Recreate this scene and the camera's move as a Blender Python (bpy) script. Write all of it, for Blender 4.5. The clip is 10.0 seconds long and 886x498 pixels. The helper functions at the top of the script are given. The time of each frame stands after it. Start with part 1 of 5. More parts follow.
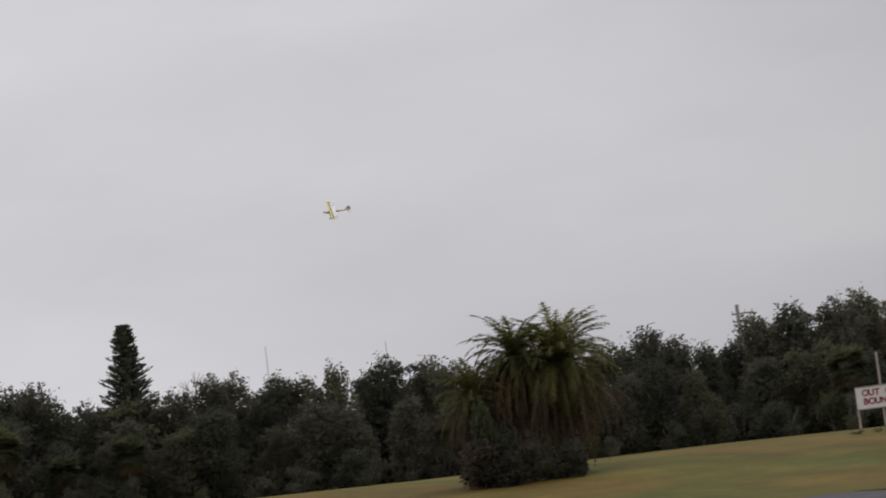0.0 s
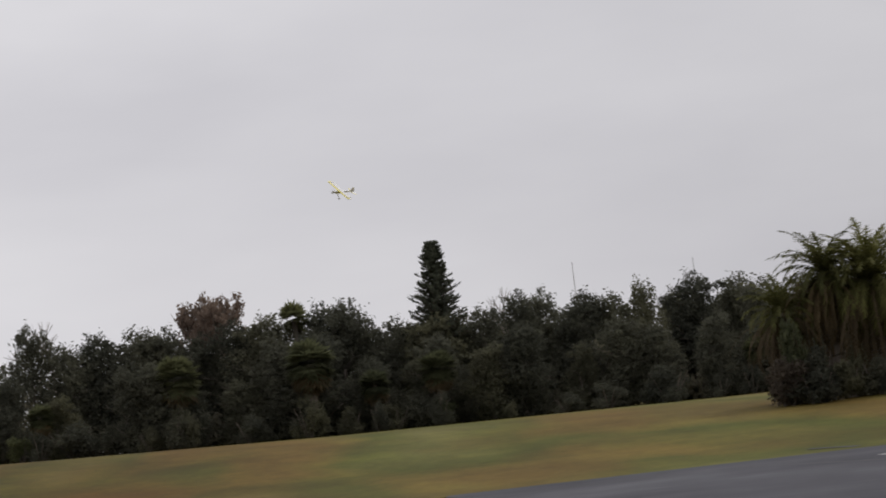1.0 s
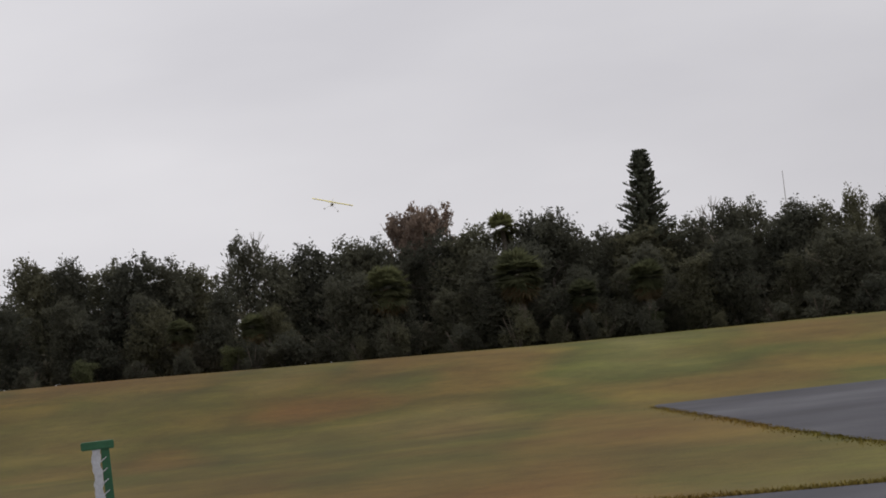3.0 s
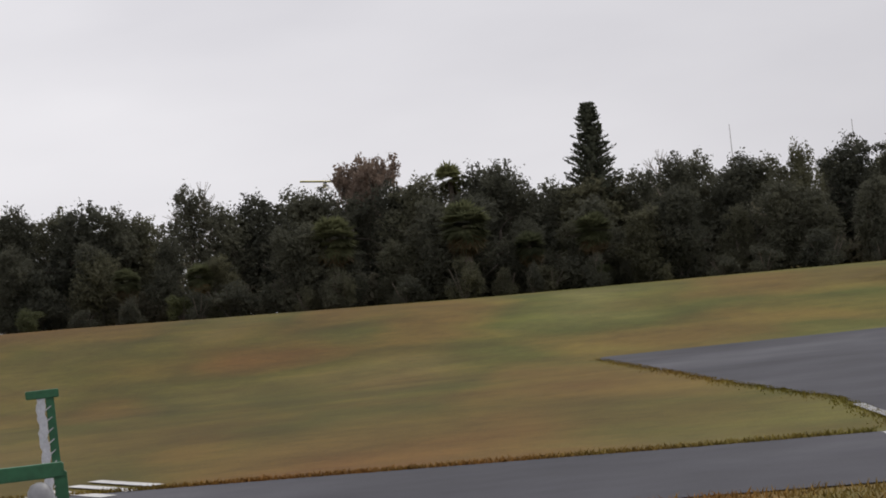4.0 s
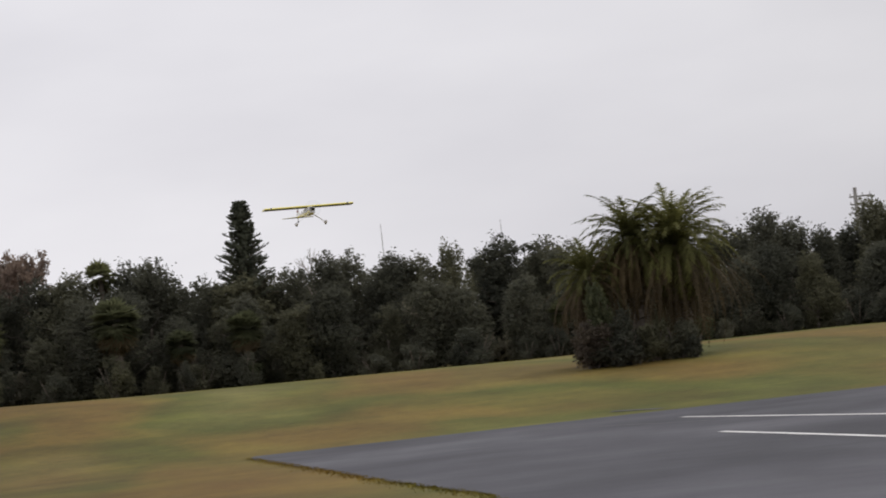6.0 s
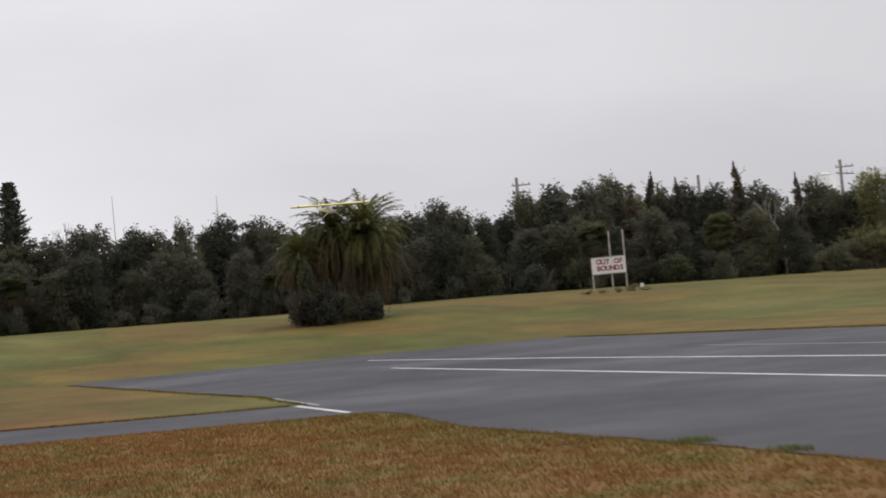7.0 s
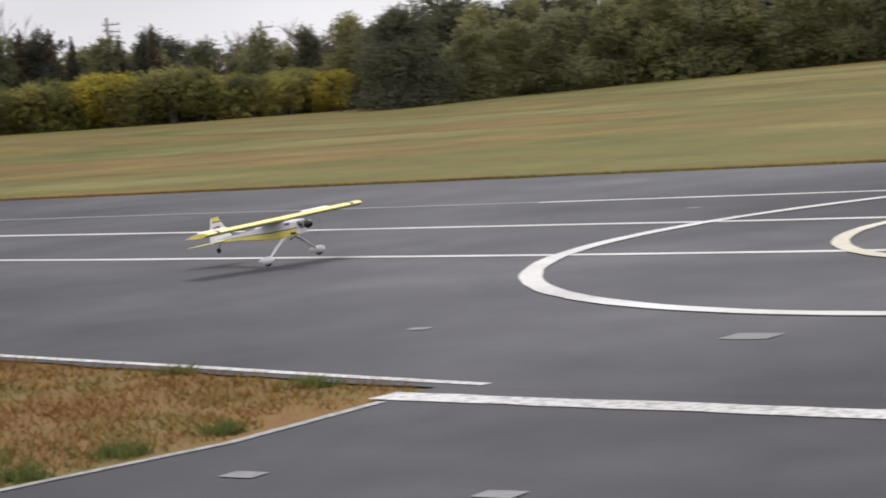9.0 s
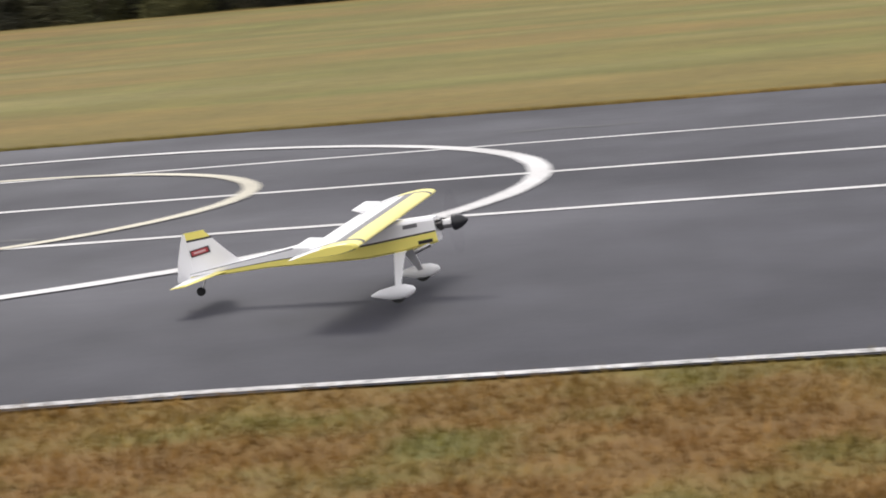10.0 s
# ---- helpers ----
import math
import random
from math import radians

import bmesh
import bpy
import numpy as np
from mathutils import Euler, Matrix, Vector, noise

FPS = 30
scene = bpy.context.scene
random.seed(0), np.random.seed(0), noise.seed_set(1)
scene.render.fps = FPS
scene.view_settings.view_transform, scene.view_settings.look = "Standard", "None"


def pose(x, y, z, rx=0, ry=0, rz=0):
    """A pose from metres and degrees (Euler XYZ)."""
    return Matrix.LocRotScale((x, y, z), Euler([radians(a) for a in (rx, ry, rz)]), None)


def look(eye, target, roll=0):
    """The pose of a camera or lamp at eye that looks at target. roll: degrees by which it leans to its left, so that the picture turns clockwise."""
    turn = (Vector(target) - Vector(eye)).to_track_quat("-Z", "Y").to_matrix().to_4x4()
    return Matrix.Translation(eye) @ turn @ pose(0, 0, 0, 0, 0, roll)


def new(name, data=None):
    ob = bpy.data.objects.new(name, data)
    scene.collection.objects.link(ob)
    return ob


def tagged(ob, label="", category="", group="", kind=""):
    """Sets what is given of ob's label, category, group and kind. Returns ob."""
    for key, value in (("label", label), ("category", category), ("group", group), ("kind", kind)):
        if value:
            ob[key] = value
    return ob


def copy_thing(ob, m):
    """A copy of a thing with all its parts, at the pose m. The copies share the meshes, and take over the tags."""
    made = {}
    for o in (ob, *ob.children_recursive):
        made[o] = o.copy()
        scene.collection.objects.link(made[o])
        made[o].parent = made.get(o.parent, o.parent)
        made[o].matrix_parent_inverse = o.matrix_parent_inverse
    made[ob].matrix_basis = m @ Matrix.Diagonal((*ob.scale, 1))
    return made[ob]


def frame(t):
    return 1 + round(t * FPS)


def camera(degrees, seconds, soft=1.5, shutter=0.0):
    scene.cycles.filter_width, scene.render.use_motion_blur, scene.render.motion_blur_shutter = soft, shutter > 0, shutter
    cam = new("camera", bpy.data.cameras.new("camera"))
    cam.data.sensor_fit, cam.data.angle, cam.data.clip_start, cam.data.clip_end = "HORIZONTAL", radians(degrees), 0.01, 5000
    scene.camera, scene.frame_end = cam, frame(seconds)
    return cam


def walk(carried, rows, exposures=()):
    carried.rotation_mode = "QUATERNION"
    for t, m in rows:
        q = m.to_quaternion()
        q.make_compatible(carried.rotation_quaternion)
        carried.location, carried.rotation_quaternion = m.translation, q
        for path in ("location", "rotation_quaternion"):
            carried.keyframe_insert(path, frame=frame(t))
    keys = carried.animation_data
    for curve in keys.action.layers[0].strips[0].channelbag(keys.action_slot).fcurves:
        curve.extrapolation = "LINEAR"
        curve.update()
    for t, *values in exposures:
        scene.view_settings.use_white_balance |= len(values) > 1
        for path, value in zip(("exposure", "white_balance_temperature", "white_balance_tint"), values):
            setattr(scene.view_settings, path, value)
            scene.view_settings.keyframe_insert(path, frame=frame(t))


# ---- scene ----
# The camera stands beside a model airfield and follows a landing model aeroplane.
cam = camera(21.08, 10.0, soft=1.8, shutter=0.14)
walk(cam, [
    (0.0, pose(-1.90, 22.41, 1.49, 95.252, 7.167, 7.674)),
    (0.5, pose(-1.90, 22.41, 1.49, 94.379, 6.678, 11.507)),
    (1.0, pose(-1.90, 22.41, 1.49, 94.127, 6.727, 15.083)),
    (1.5, pose(-1.90, 22.41, 1.49, 94.650, 6.979, 17.900)),
    (2.0, pose(-1.90, 22.41, 1.49, 93.989, 7.120, 19.822)),
    (3.5, pose(-1.90, 22.41, 1.49, 91.859, 6.379, 19.724)),
    (4.0, pose(-1.90, 22.41, 1.49, 91.212, 6.259, 18.825)),
    (4.5, pose(-1.90, 22.41, 1.49, 91.266, 7.011, 17.242)),
    (5.0, pose(-1.90, 22.41, 1.49, 92.093, 7.247, 14.851)),
    (6.3, pose(-1.90, 22.41, 1.49, 92.528, 5.795, 7.911)),
    (6.5, pose(-1.76, 20.85, 1.52, 91.873, 5.335, 5.623)),
    (6.6, pose(-1.43, 16.95, 1.59, 91.932, 5.142, 4.709)),
    (6.7, pose(-1.10, 13.05, 1.67, 92.141, 5.133, 4.612)),
    (6.8, pose(-0.77, 9.15, 1.74, 92.008, 4.962, 3.799)),
    (6.9, pose(-0.44, 5.25, 1.82, 91.070, 5.080, 3.398)),
    (7.0, pose(-0.11, 1.34, 1.89, 90.818, 5.302, 2.900)),
    (7.1, pose(0, 0, 1.92, 90.430, 5.190, 2.380)),
    (7.2, pose(0, 0, 1.92, 90.103, 5.102, 1.766)),
    (7.5, pose(0.00, 0.00, 1.92, 89.723, 5.104, -0.968)),
    (8.0, pose(0.00, 0.00, 1.92, 88.351, 5.342, -7.529)),
    (8.5, pose(0.00, 0.00, 1.92, 86.764, 5.539, -13.546)),
    (9.0, pose(0.00, 0.00, 1.92, 85.540, 5.147, -23.869)),
    (9.3, pose(0.00, 0.00, 1.92, 84.941, 5.091, -29.677)),
    (9.5, pose(0.00, 0.00, 1.92, 84.611, 4.726, -36.384)),
    (9.7, pose(0.00, 0.00, 1.92, 84.120, 5.042, -45.038)),
    (9.8, pose(0.00, 0.00, 1.92, 83.616, 5.241, -48.919)),
    (10.0, pose(0.00, 0.00, 1.92, 82.988, 5.170, -57.314)),
], exposures=[(0.0, -0.26), (2.0, -0.22), (3.5, -0.14), (5.0, 0.16), (6.5, 0.06), (7.0, 0.14), (8.0, 0.16), (8.5, 0.28), (9.0, 0.46), (9.5, 0.56), (10.0, 0.60)])

# ---- light: an overcast sky with a veiled sun ----
SUN_EL, SUN_AZ = 52.0, -35.0     # degrees; azimuth measured from +y towards -x
world = bpy.data.worlds.new("overcast_sky")
scene.world = world
world.use_nodes = True
wn, wl = world.node_tree.nodes, world.node_tree.links
wn.clear()
w_out = wn.new("ShaderNodeOutputWorld")
w_bg = wn.new("ShaderNodeBackground")
w_sky = wn.new("ShaderNodeTexSky")
w_sky.sky_type = "NISHITA"
w_sky.sun_disc = False
w_sky.sun_elevation = radians(SUN_EL)
w_sky.sun_rotation = radians(SUN_AZ)
w_sky.air_density, w_sky.dust_density = 1.0, 4.0
w_hsv = wn.new("ShaderNodeHueSaturation")
w_hsv.inputs["Saturation"].default_value = 0.25
w_hsv.inputs["Value"].default_value = 0.08
w_co = wn.new("ShaderNodeTexCoord")
w_map = wn.new("ShaderNodeMapping")
w_map.inputs["Scale"].default_value = (2.2, 2.2, 7.0)
w_map.inputs["Rotation"].default_value = (radians(8), radians(-10), 0)
w_noise = wn.new("ShaderNodeTexNoise")
w_noise.inputs["Scale"].default_value = 1.5
w_noise.inputs["Detail"].default_value = 5.0
w_noise.inputs["Roughness"].default_value = 0.45
w_ramp = wn.new("ShaderNodeValToRGB")
w_ramp.color_ramp.elements[0].position = 0.34
w_ramp.color_ramp.elements[0].color = (0.665, 0.655, 0.700, 1)
w_ramp.color_ramp.elements[1].position = 0.64
w_ramp.color_ramp.elements[1].color = (0.815, 0.802, 0.838, 1)
w_mix = wn.new("ShaderNodeMix")
w_mix.data_type = "RGBA"
w_mix.inputs["Factor"].default_value = 0.88
wl.new(w_sky.outputs["Color"], w_hsv.inputs["Color"])
wl.new(w_co.outputs["Generated"], w_map.inputs["Vector"])
wl.new(w_map.outputs["Vector"], w_noise.inputs["Vector"])
wl.new(w_noise.outputs["Fac"], w_ramp.inputs["Fac"])
wl.new(w_hsv.outputs["Color"], w_mix.inputs[6])
wl.new(w_ramp.outputs["Color"], w_mix.inputs[7])
# the cloud cover is thicker to the north-east
w_sep = wn.new("ShaderNodeSeparateXYZ")
wl.new(w_co.outputs["Generated"], w_sep.inputs["Vector"])
w_thick = wn.new("ShaderNodeValToRGB")
w_half = wn.new("ShaderNodeMapRange")
w_half.inputs["From Min"].default_value, w_half.inputs["From Max"].default_value = -1.0, 1.0
wl.new(w_sep.outputs["X"], w_half.inputs["Value"])
wl.new(w_half.outputs["Result"], w_thick.inputs["Fac"])
w_thick.color_ramp.interpolation = "B_SPLINE"
for _k, (_p, _c) in enumerate([(0.28, 1.0), (0.47, 0.86), (0.57, 0.66), (0.66, 0.80), (0.85, 0.9)]):
    _e = w_thick.color_ramp.elements[_k] if _k < 2 else w_thick.color_ramp.elements.new(_p)
    _e.position, _e.color = _p, (_c, _c, _c, 1)
w_mul = wn.new("ShaderNodeMix")
w_mul.data_type, w_mul.blend_type = "RGBA", "MULTIPLY"
w_mul.inputs["Factor"].default_value = 1.0
wl.new(w_mix.outputs[2], w_mul.inputs[6])
wl.new(w_thick.outputs["Color"], w_mul.inputs[7])
wl.new(w_mul.outputs[2], w_bg.inputs["Color"])
w_bg.inputs["Strength"].default_value = 1.12
wl.new(w_bg.outputs["Background"], w_out.inputs["Surface"])

sun = new("sun", bpy.data.lights.new("sun", "SUN"))
sun.data.energy = 1.2
sun.data.angle = radians(20)
sun.data.color = (1.0, 0.96, 0.9)
sun_dir = Vector((-math.sin(radians(SUN_AZ)) * math.cos(radians(SUN_EL)), math.cos(radians(SUN_AZ)) * math.cos(radians(SUN_EL)), math.sin(radians(SUN_EL))))
sun.matrix_world = look(sun_dir * 300, (0, 0, 0))
scene.view_settings.exposure = 0.0


# ---- materials ----
def mat(name, rough=0.8, metal=0.0, spec=0.5):
    m = bpy.data.materials.new(name)
    m.use_nodes = True
    b = m.node_tree.nodes["Principled BSDF"]
    b.inputs["Roughness"].default_value = rough
    b.inputs["Metallic"].default_value = metal
    b.inputs["Specular IOR Level"].default_value = spec
    return m, m.node_tree.nodes, m.node_tree.links, b


def node_noise(n, l, vec, scale, detail=4.0, rough=0.55):
    t = n.new("ShaderNodeTexNoise")
    t.inputs["Scale"].default_value = scale
    t.inputs["Detail"].default_value = detail
    t.inputs["Roughness"].default_value = rough
    if vec is not None:
        l.new(vec, t.inputs["Vector"])
    return t.outputs["Fac"]


def node_ramp(n, l, fac, stops):
    r = n.new("ShaderNodeValToRGB")
    e = r.color_ramp.elements
    while len(e) < len(stops):
        e.new(0.5)
    for k, (p, c) in enumerate(stops):
        e[k].position, e[k].color = p, (*c, 1)
    l.new(fac, r.inputs["Fac"])
    return r.outputs["Color"]


def node_mix(n, l, fac, a, b, kind="MIX"):
    m = n.new("ShaderNodeMix")
    m.data_type, m.blend_type = "RGBA", kind
    for sock, v in ((m.inputs["Factor"], fac), (m.inputs[6], a), (m.inputs[7], b)):
        if isinstance(v, (int, float)):
            sock.default_value = v
        elif isinstance(v, tuple):
            sock.default_value = (*v, 1)
        else:
            l.new(v, sock)
    return m.outputs[2]


def node_map(n, l, scale=(1, 1, 1), rot=(0, 0, 0), coord="Object"):
    c, m = n.new("ShaderNodeTexCoord"), n.new("ShaderNodeMapping")
    m.inputs["Scale"].default_value = scale
    m.inputs["Rotation"].default_value = rot
    l.new(c.outputs[coord], m.inputs["Vector"])
    return m.outputs["Vector"]


def node_bump(n, l, height, bsdf, strength=0.3, dist=0.02):
    b = n.new("ShaderNodeBump")
    b.inputs["Strength"].default_value, b.inputs["Distance"].default_value = strength, dist
    l.new(height, b.inputs["Height"])
    l.new(b.outputs["Normal"], bsdf.inputs["Normal"])


def simple(name, colour, rough=0.6, metal=0.0, vary=0.12, scale=8.0, bump=0.0, spec=0.5):
    """A plain coloured surface with grain and slight stains."""
    m, n, l, b = mat(name, rough, metal, spec)
    v = node_map(n, l)
    c0 = tuple(x * (1 - vary) for x in colour)
    c1 = tuple(min(1, x * (1 + vary)) for x in colour)
    f1 = node_noise(n, l, v, scale, 6)
    f2 = node_noise(n, l, v, scale * 0.17, 3)
    a = node_ramp(n, l, f1, [(0.3, c0), (0.7, c1)])
    l.new(node_mix(n, l, 0.35, a, node_ramp(n, l, f2, [(0.35, c0), (0.65, c1)])), b.inputs["Base Color"])
    if bump:
        node_bump(n, l, f1, b, bump)
    return m


RUN = radians(-66.29)            # the runway's direction in the plan
RU = Vector((math.cos(RUN), math.sin(RUN)))
RV = Vector((-math.sin(RUN), math.cos(RUN)))


def grass_material(name, blade=False):
    m, n, l, b = mat(name, 0.9, 0, 0.2)
    c = n.new("ShaderNodeNewGeometry")
    mp = n.new("ShaderNodeMapping")
    mp.vector_type = "POINT"
    mp.inputs["Rotation"].default_value = (0, 0, -RUN)
    l.new(c.outputs["Position"], mp.inputs["Vector"])
    st = n.new("ShaderNodeMapping")
    st.inputs["Scale"].default_value = (0.030, 0.17, 1)
    l.new(mp.outputs["Vector"], st.inputs["Vector"])
    bands = node_noise(n, l, st.outputs["Vector"], 1.0, 1.7, 0.45)
    st2 = n.new("ShaderNodeMapping")
    st2.inputs["Scale"].default_value = (0.10, 0.20, 1)
    l.new(mp.outputs["Vector"], st2.inputs["Vector"])
    patch = node_noise(n, l, st2.outputs["Vector"], 1.0, 3, 0.5)
    st3 = n.new("ShaderNodeMapping")
    st3.inputs["Scale"].default_value = (0.42, 0.24, 1)
    l.new(mp.outputs["Vector"], st3.inputs["Vector"])
    fine = node_noise(n, l, mp.outputs["Vector"], 3.0, 6, 0.7)
    grain = node_noise(n, l, mp.outputs["Vector"], 28.0, 3, 0.7)
    base = node_ramp(n, l, bands, [(0.37, (0.215, 0.124, 0.038)), (0.45, (0.195, 0.136, 0.036)), (0.50, (0.105, 0.108, 0.022)), (0.56, (0.150, 0.144, 0.036)), (0.66, (0.235, 0.200, 0.080))])
    spot = node_ramp(n, l, patch, [(0.34, (0.205, 0.120, 0.036)), (0.45, (0.190, 0.128, 0.034)), (0.55, (0.118, 0.116, 0.024)), (0.68, (0.195, 0.168, 0.058))])
    mixed = node_mix(n, l, 0.38, base, spot)
    tone = node_ramp(n, l, fine, [(0.28, (0.78, 0.78, 0.78)), (0.5, (0.96, 0.96, 0.96)), (0.75, (1.13, 1.12, 1.08))])
    mixed = node_mix(n, l, 1.0, mixed, tone, "MULTIPLY")
    clumps = node_noise(n, l, st3.outputs["Vector"], 1.0, 7, 0.62)
    tone3 = node_ramp(n, l, clumps, [(0.34, (0.70, 0.66, 0.60)), (0.5, (0.95, 0.95, 0.95)), (0.66, (1.30, 1.25, 1.14))])
    mixed = node_mix(n, l, 0.58, mixed, tone3, "MULTIPLY")
    st4 = n.new("ShaderNodeMapping")
    st4.inputs["Scale"].default_value = (0.22, 0.55, 1)
    l.new(mp.outputs["Vector"], st4.inputs["Vector"])
    swath = node_noise(n, l, st4.outputs["Vector"], 1.0, 6, 0.6)
    tone4 = node_ramp(n, l, swath, [(0.36, (0.72, 0.66, 0.56)), (0.5, (0.96, 0.96, 0.96)), (0.64, (1.18, 1.18, 1.14))])
    mixed = node_mix(n, l, 0.5, mixed, tone4, "MULTIPLY")
    tone2 = node_ramp(n, l, grain, [(0.3, (0.55, 0.55, 0.52)), (0.7, (1.4, 1.4, 1.35))])
    mixed = node_mix(n, l, 0.55, mixed, tone2, "MULTIPLY")
    # the apron beside the runway is drier and browner
    sep = n.new("ShaderNodeSeparateXYZ")
    l.new(mp.outputs["Vector"], sep.inputs["Vector"])
    dry = n.new("ShaderNodeMapRange")
    dry.inputs["From Min"].default_value, dry.inputs["From Max"].default_value = 9.0, 14.5
    dry.inputs["To Min"].default_value, dry.inputs["To Max"].default_value = 1.0, 0.0
    l.new(sep.outputs["Y"], dry.inputs["Value"])
    thatch = node_noise(n, l, mp.outputs["Vector"], 0.9, 4, 0.55)
    brown = node_mix(n, l, 1.0, mixed, (1.10, 0.92, 0.84), "MULTIPLY")
    straw = node_mix(n, l, 1.0, node_ramp(n, l, thatch, [(0.36, (0.185, 0.094, 0.036)), (0.47, (0.225, 0.124, 0.048)), (0.56, (0.195, 0.138, 0.050)), (0.66, (0.135, 0.132, 0.042))]), tone, "MULTIPLY")
    brown = node_mix(n, l, 0.72, brown, straw)
    apron = n.new("ShaderNodeMapRange")
    apron.inputs["From Min"].default_value, apron.inputs["From Max"].default_value = -46.0, -37.0
    l.new(sep.outputs["X"], apron.inputs["Value"])
    worn = node_mix(n, l, apron.outputs["Result"], node_mix(n, l, 1.0, mixed, (0.87, 0.71, 0.61), "MULTIPLY"), brown)
    mixed = node_mix(n, l, dry.outputs["Result"], mixed, worn)
    # a scorched strip runs along the far side of the asphalt
    scorch = n.new("ShaderNodeMapRange")
    scorch.inputs["From Min"].default_value, scorch.inputs["From Max"].default_value = 28.6, 31.0
    scorch.inputs["To Min"].default_value, scorch.inputs["To Max"].default_value = 0.85, 0.0
    l.new(sep.outputs["Y"], scorch.inputs["Value"])
    side = n.new("ShaderNodeMath")
    side.operation = "GREATER_THAN"
    side.inputs[1].default_value = 20.0
    l.new(sep.outputs["Y"], side.inputs[0])
    edge = n.new("ShaderNodeMath")
    edge.operation = "MULTIPLY"
    l.new(scorch.outputs["Result"], edge.inputs[0])
    l.new(side.outputs["Value"], edge.inputs[1])
    burnt = n.new("ShaderNodeMath")
    burnt.operation = "MULTIPLY"
    l.new(edge.outputs["Value"], burnt.inputs[0])
    l.new(apron.outputs["Result"], burnt.inputs[1])
    mixed = node_mix(n, l, burnt.outputs["Value"], mixed, node_mix(n, l, 1.0, mixed, (1.05, 0.78, 0.66), "MULTIPLY"))
    # the far western field is greener, with dimmer exposure put into its colour
    west_dim = n.new("ShaderNodeMapRange")
    west_dim.inputs["From Min"].default_value, west_dim.inputs["From Max"].default_value = -62.0, -38.0
    west_dim.inputs["To Min"].default_value, west_dim.inputs["To Max"].default_value = 1.0, 0.0
    l.new(sep.outputs["X"], west_dim.inputs["Value"])
    mixed = node_mix(n, l, west_dim.outputs["Result"], mixed, node_mix(n, l, 1.0, mixed, (0.78, 0.84, 0.66), "MULTIPLY"))
    # the eastern field is paler and yellower
    pale = n.new("ShaderNodeMapRange")
    pale.inputs["From Min"].default_value, pale.inputs["From Max"].default_value = -8.0, 30.0
    l.new(sep.outputs["X"], pale.inputs["Value"])
    mixed = node_mix(n, l, pale.outputs["Result"], mixed, node_mix(n, l, 1.0, mixed, (1.17, 1.16, 1.04), "MULTIPLY"))
    # across the strip the eastern field is an even sward
    even = n.new("ShaderNodeMapRange")
    even.inputs["From Min"].default_value, even.inputs["From Max"].default_value = -44.0, -14.0
    even.inputs["To Max"].default_value = 0.4
    l.new(sep.outputs["X"], even.inputs["Value"])
    lawn = n.new("ShaderNodeMath")
    lawn.operation = "MULTIPLY"
    l.new(even.outputs["Result"], lawn.inputs[0])
    l.new(side.outputs["Value"], lawn.inputs[1])
    mixed = node_mix(n, l, lawn.outputs["Value"], mixed, node_mix(n, l, 1.0, (0.210, 0.188, 0.058), tone, "MULTIPLY"))
    if blade:
        isl = n.new("ShaderNodeNewGeometry")
        rnd = node_ramp(n, l, isl.outputs["Random Per Island"], [(0.0, (1.0, 0.97, 0.9)), (0.5, (1.45, 1.38, 1.25)), (1.0, (2.0, 1.88, 1.68))])
        mixed = node_mix(n, l, 0.8, mixed, rnd, "MULTIPLY")
    l.new(mixed, b.inputs["Base Color"])
    node_bump(n, l, fine, b, 0.2, 0.04)
    return m


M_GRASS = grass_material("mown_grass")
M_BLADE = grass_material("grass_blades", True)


def asphalt_material():
    m, n, l, b = mat("damp_asphalt", 0.65, 0, 0.32)
    c = n.new("ShaderNodeNewGeometry")
    v = c.outputs["Position"]
    big = node_noise(n, l, v, 0.16, 5, 0.6)
    mid = node_noise(n, l, v, 1.3, 5, 0.6)
    fine = node_noise(n, l, v, 60.0, 2, 0.6)
    base = node_ramp(n, l, big, [(0.3, (0.028, 0.0275, 0.036)), (0.55, (0.039, 0.038, 0.050)), (0.75, (0.054, 0.053, 0.067))])
    base = node_mix(n, l, 0.6, base, node_ramp(n, l, mid, [(0.3, (0.72, 0.72, 0.72)), (0.7, (1.22, 1.22, 1.22))]), "MULTIPLY")
    base = node_mix(n, l, 0.6, base, node_ramp(n, l, fine, [(0.3, (0.7, 0.7, 0.7)), (0.72, (1.35, 1.35, 1.35))]), "MULTIPLY")
    l.new(base, b.inputs["Base Color"])
    rg = n.new("ShaderNodeMapRange")
    rg.inputs["From Min"].default_value, rg.inputs["From Max"].default_value = 0.35, 0.7
    rg.inputs["To Min"].default_value, rg.inputs["To Max"].default_value = 0.78, 0.54
    l.new(big, rg.inputs["Value"])
    l.new(rg.outputs["Result"], b.inputs["Roughness"])
    node_bump(n, l, fine, b, 0.25, 0.006)
    return m


M_ASPHALT = asphalt_material()


def paint_material(name, colour, wear=0.45):
    """Road paint, worn through to the asphalt in flakes."""
    m, n, l, b = mat(name, 0.7)
    c = n.new("ShaderNodeNewGeometry")
    v = c.outputs["Position"]
    f = node_noise(n, l, v, 16.0, 6, 0.7)
    g = node_noise(n, l, v, 0.5, 4, 0.6)
    flake = node_ramp(n, l, f, [(wear - 0.22, (0.19, 0.19, 0.195)), (wear, colour)])
    stain = node_ramp(n, l, g, [(0.3, (0.72, 0.71, 0.7)), (0.65, (1, 1, 1))])
    l.new(node_mix(n, l, 1.0, flake, stain, "MULTIPLY"), b.inputs["Base Color"])
    return m


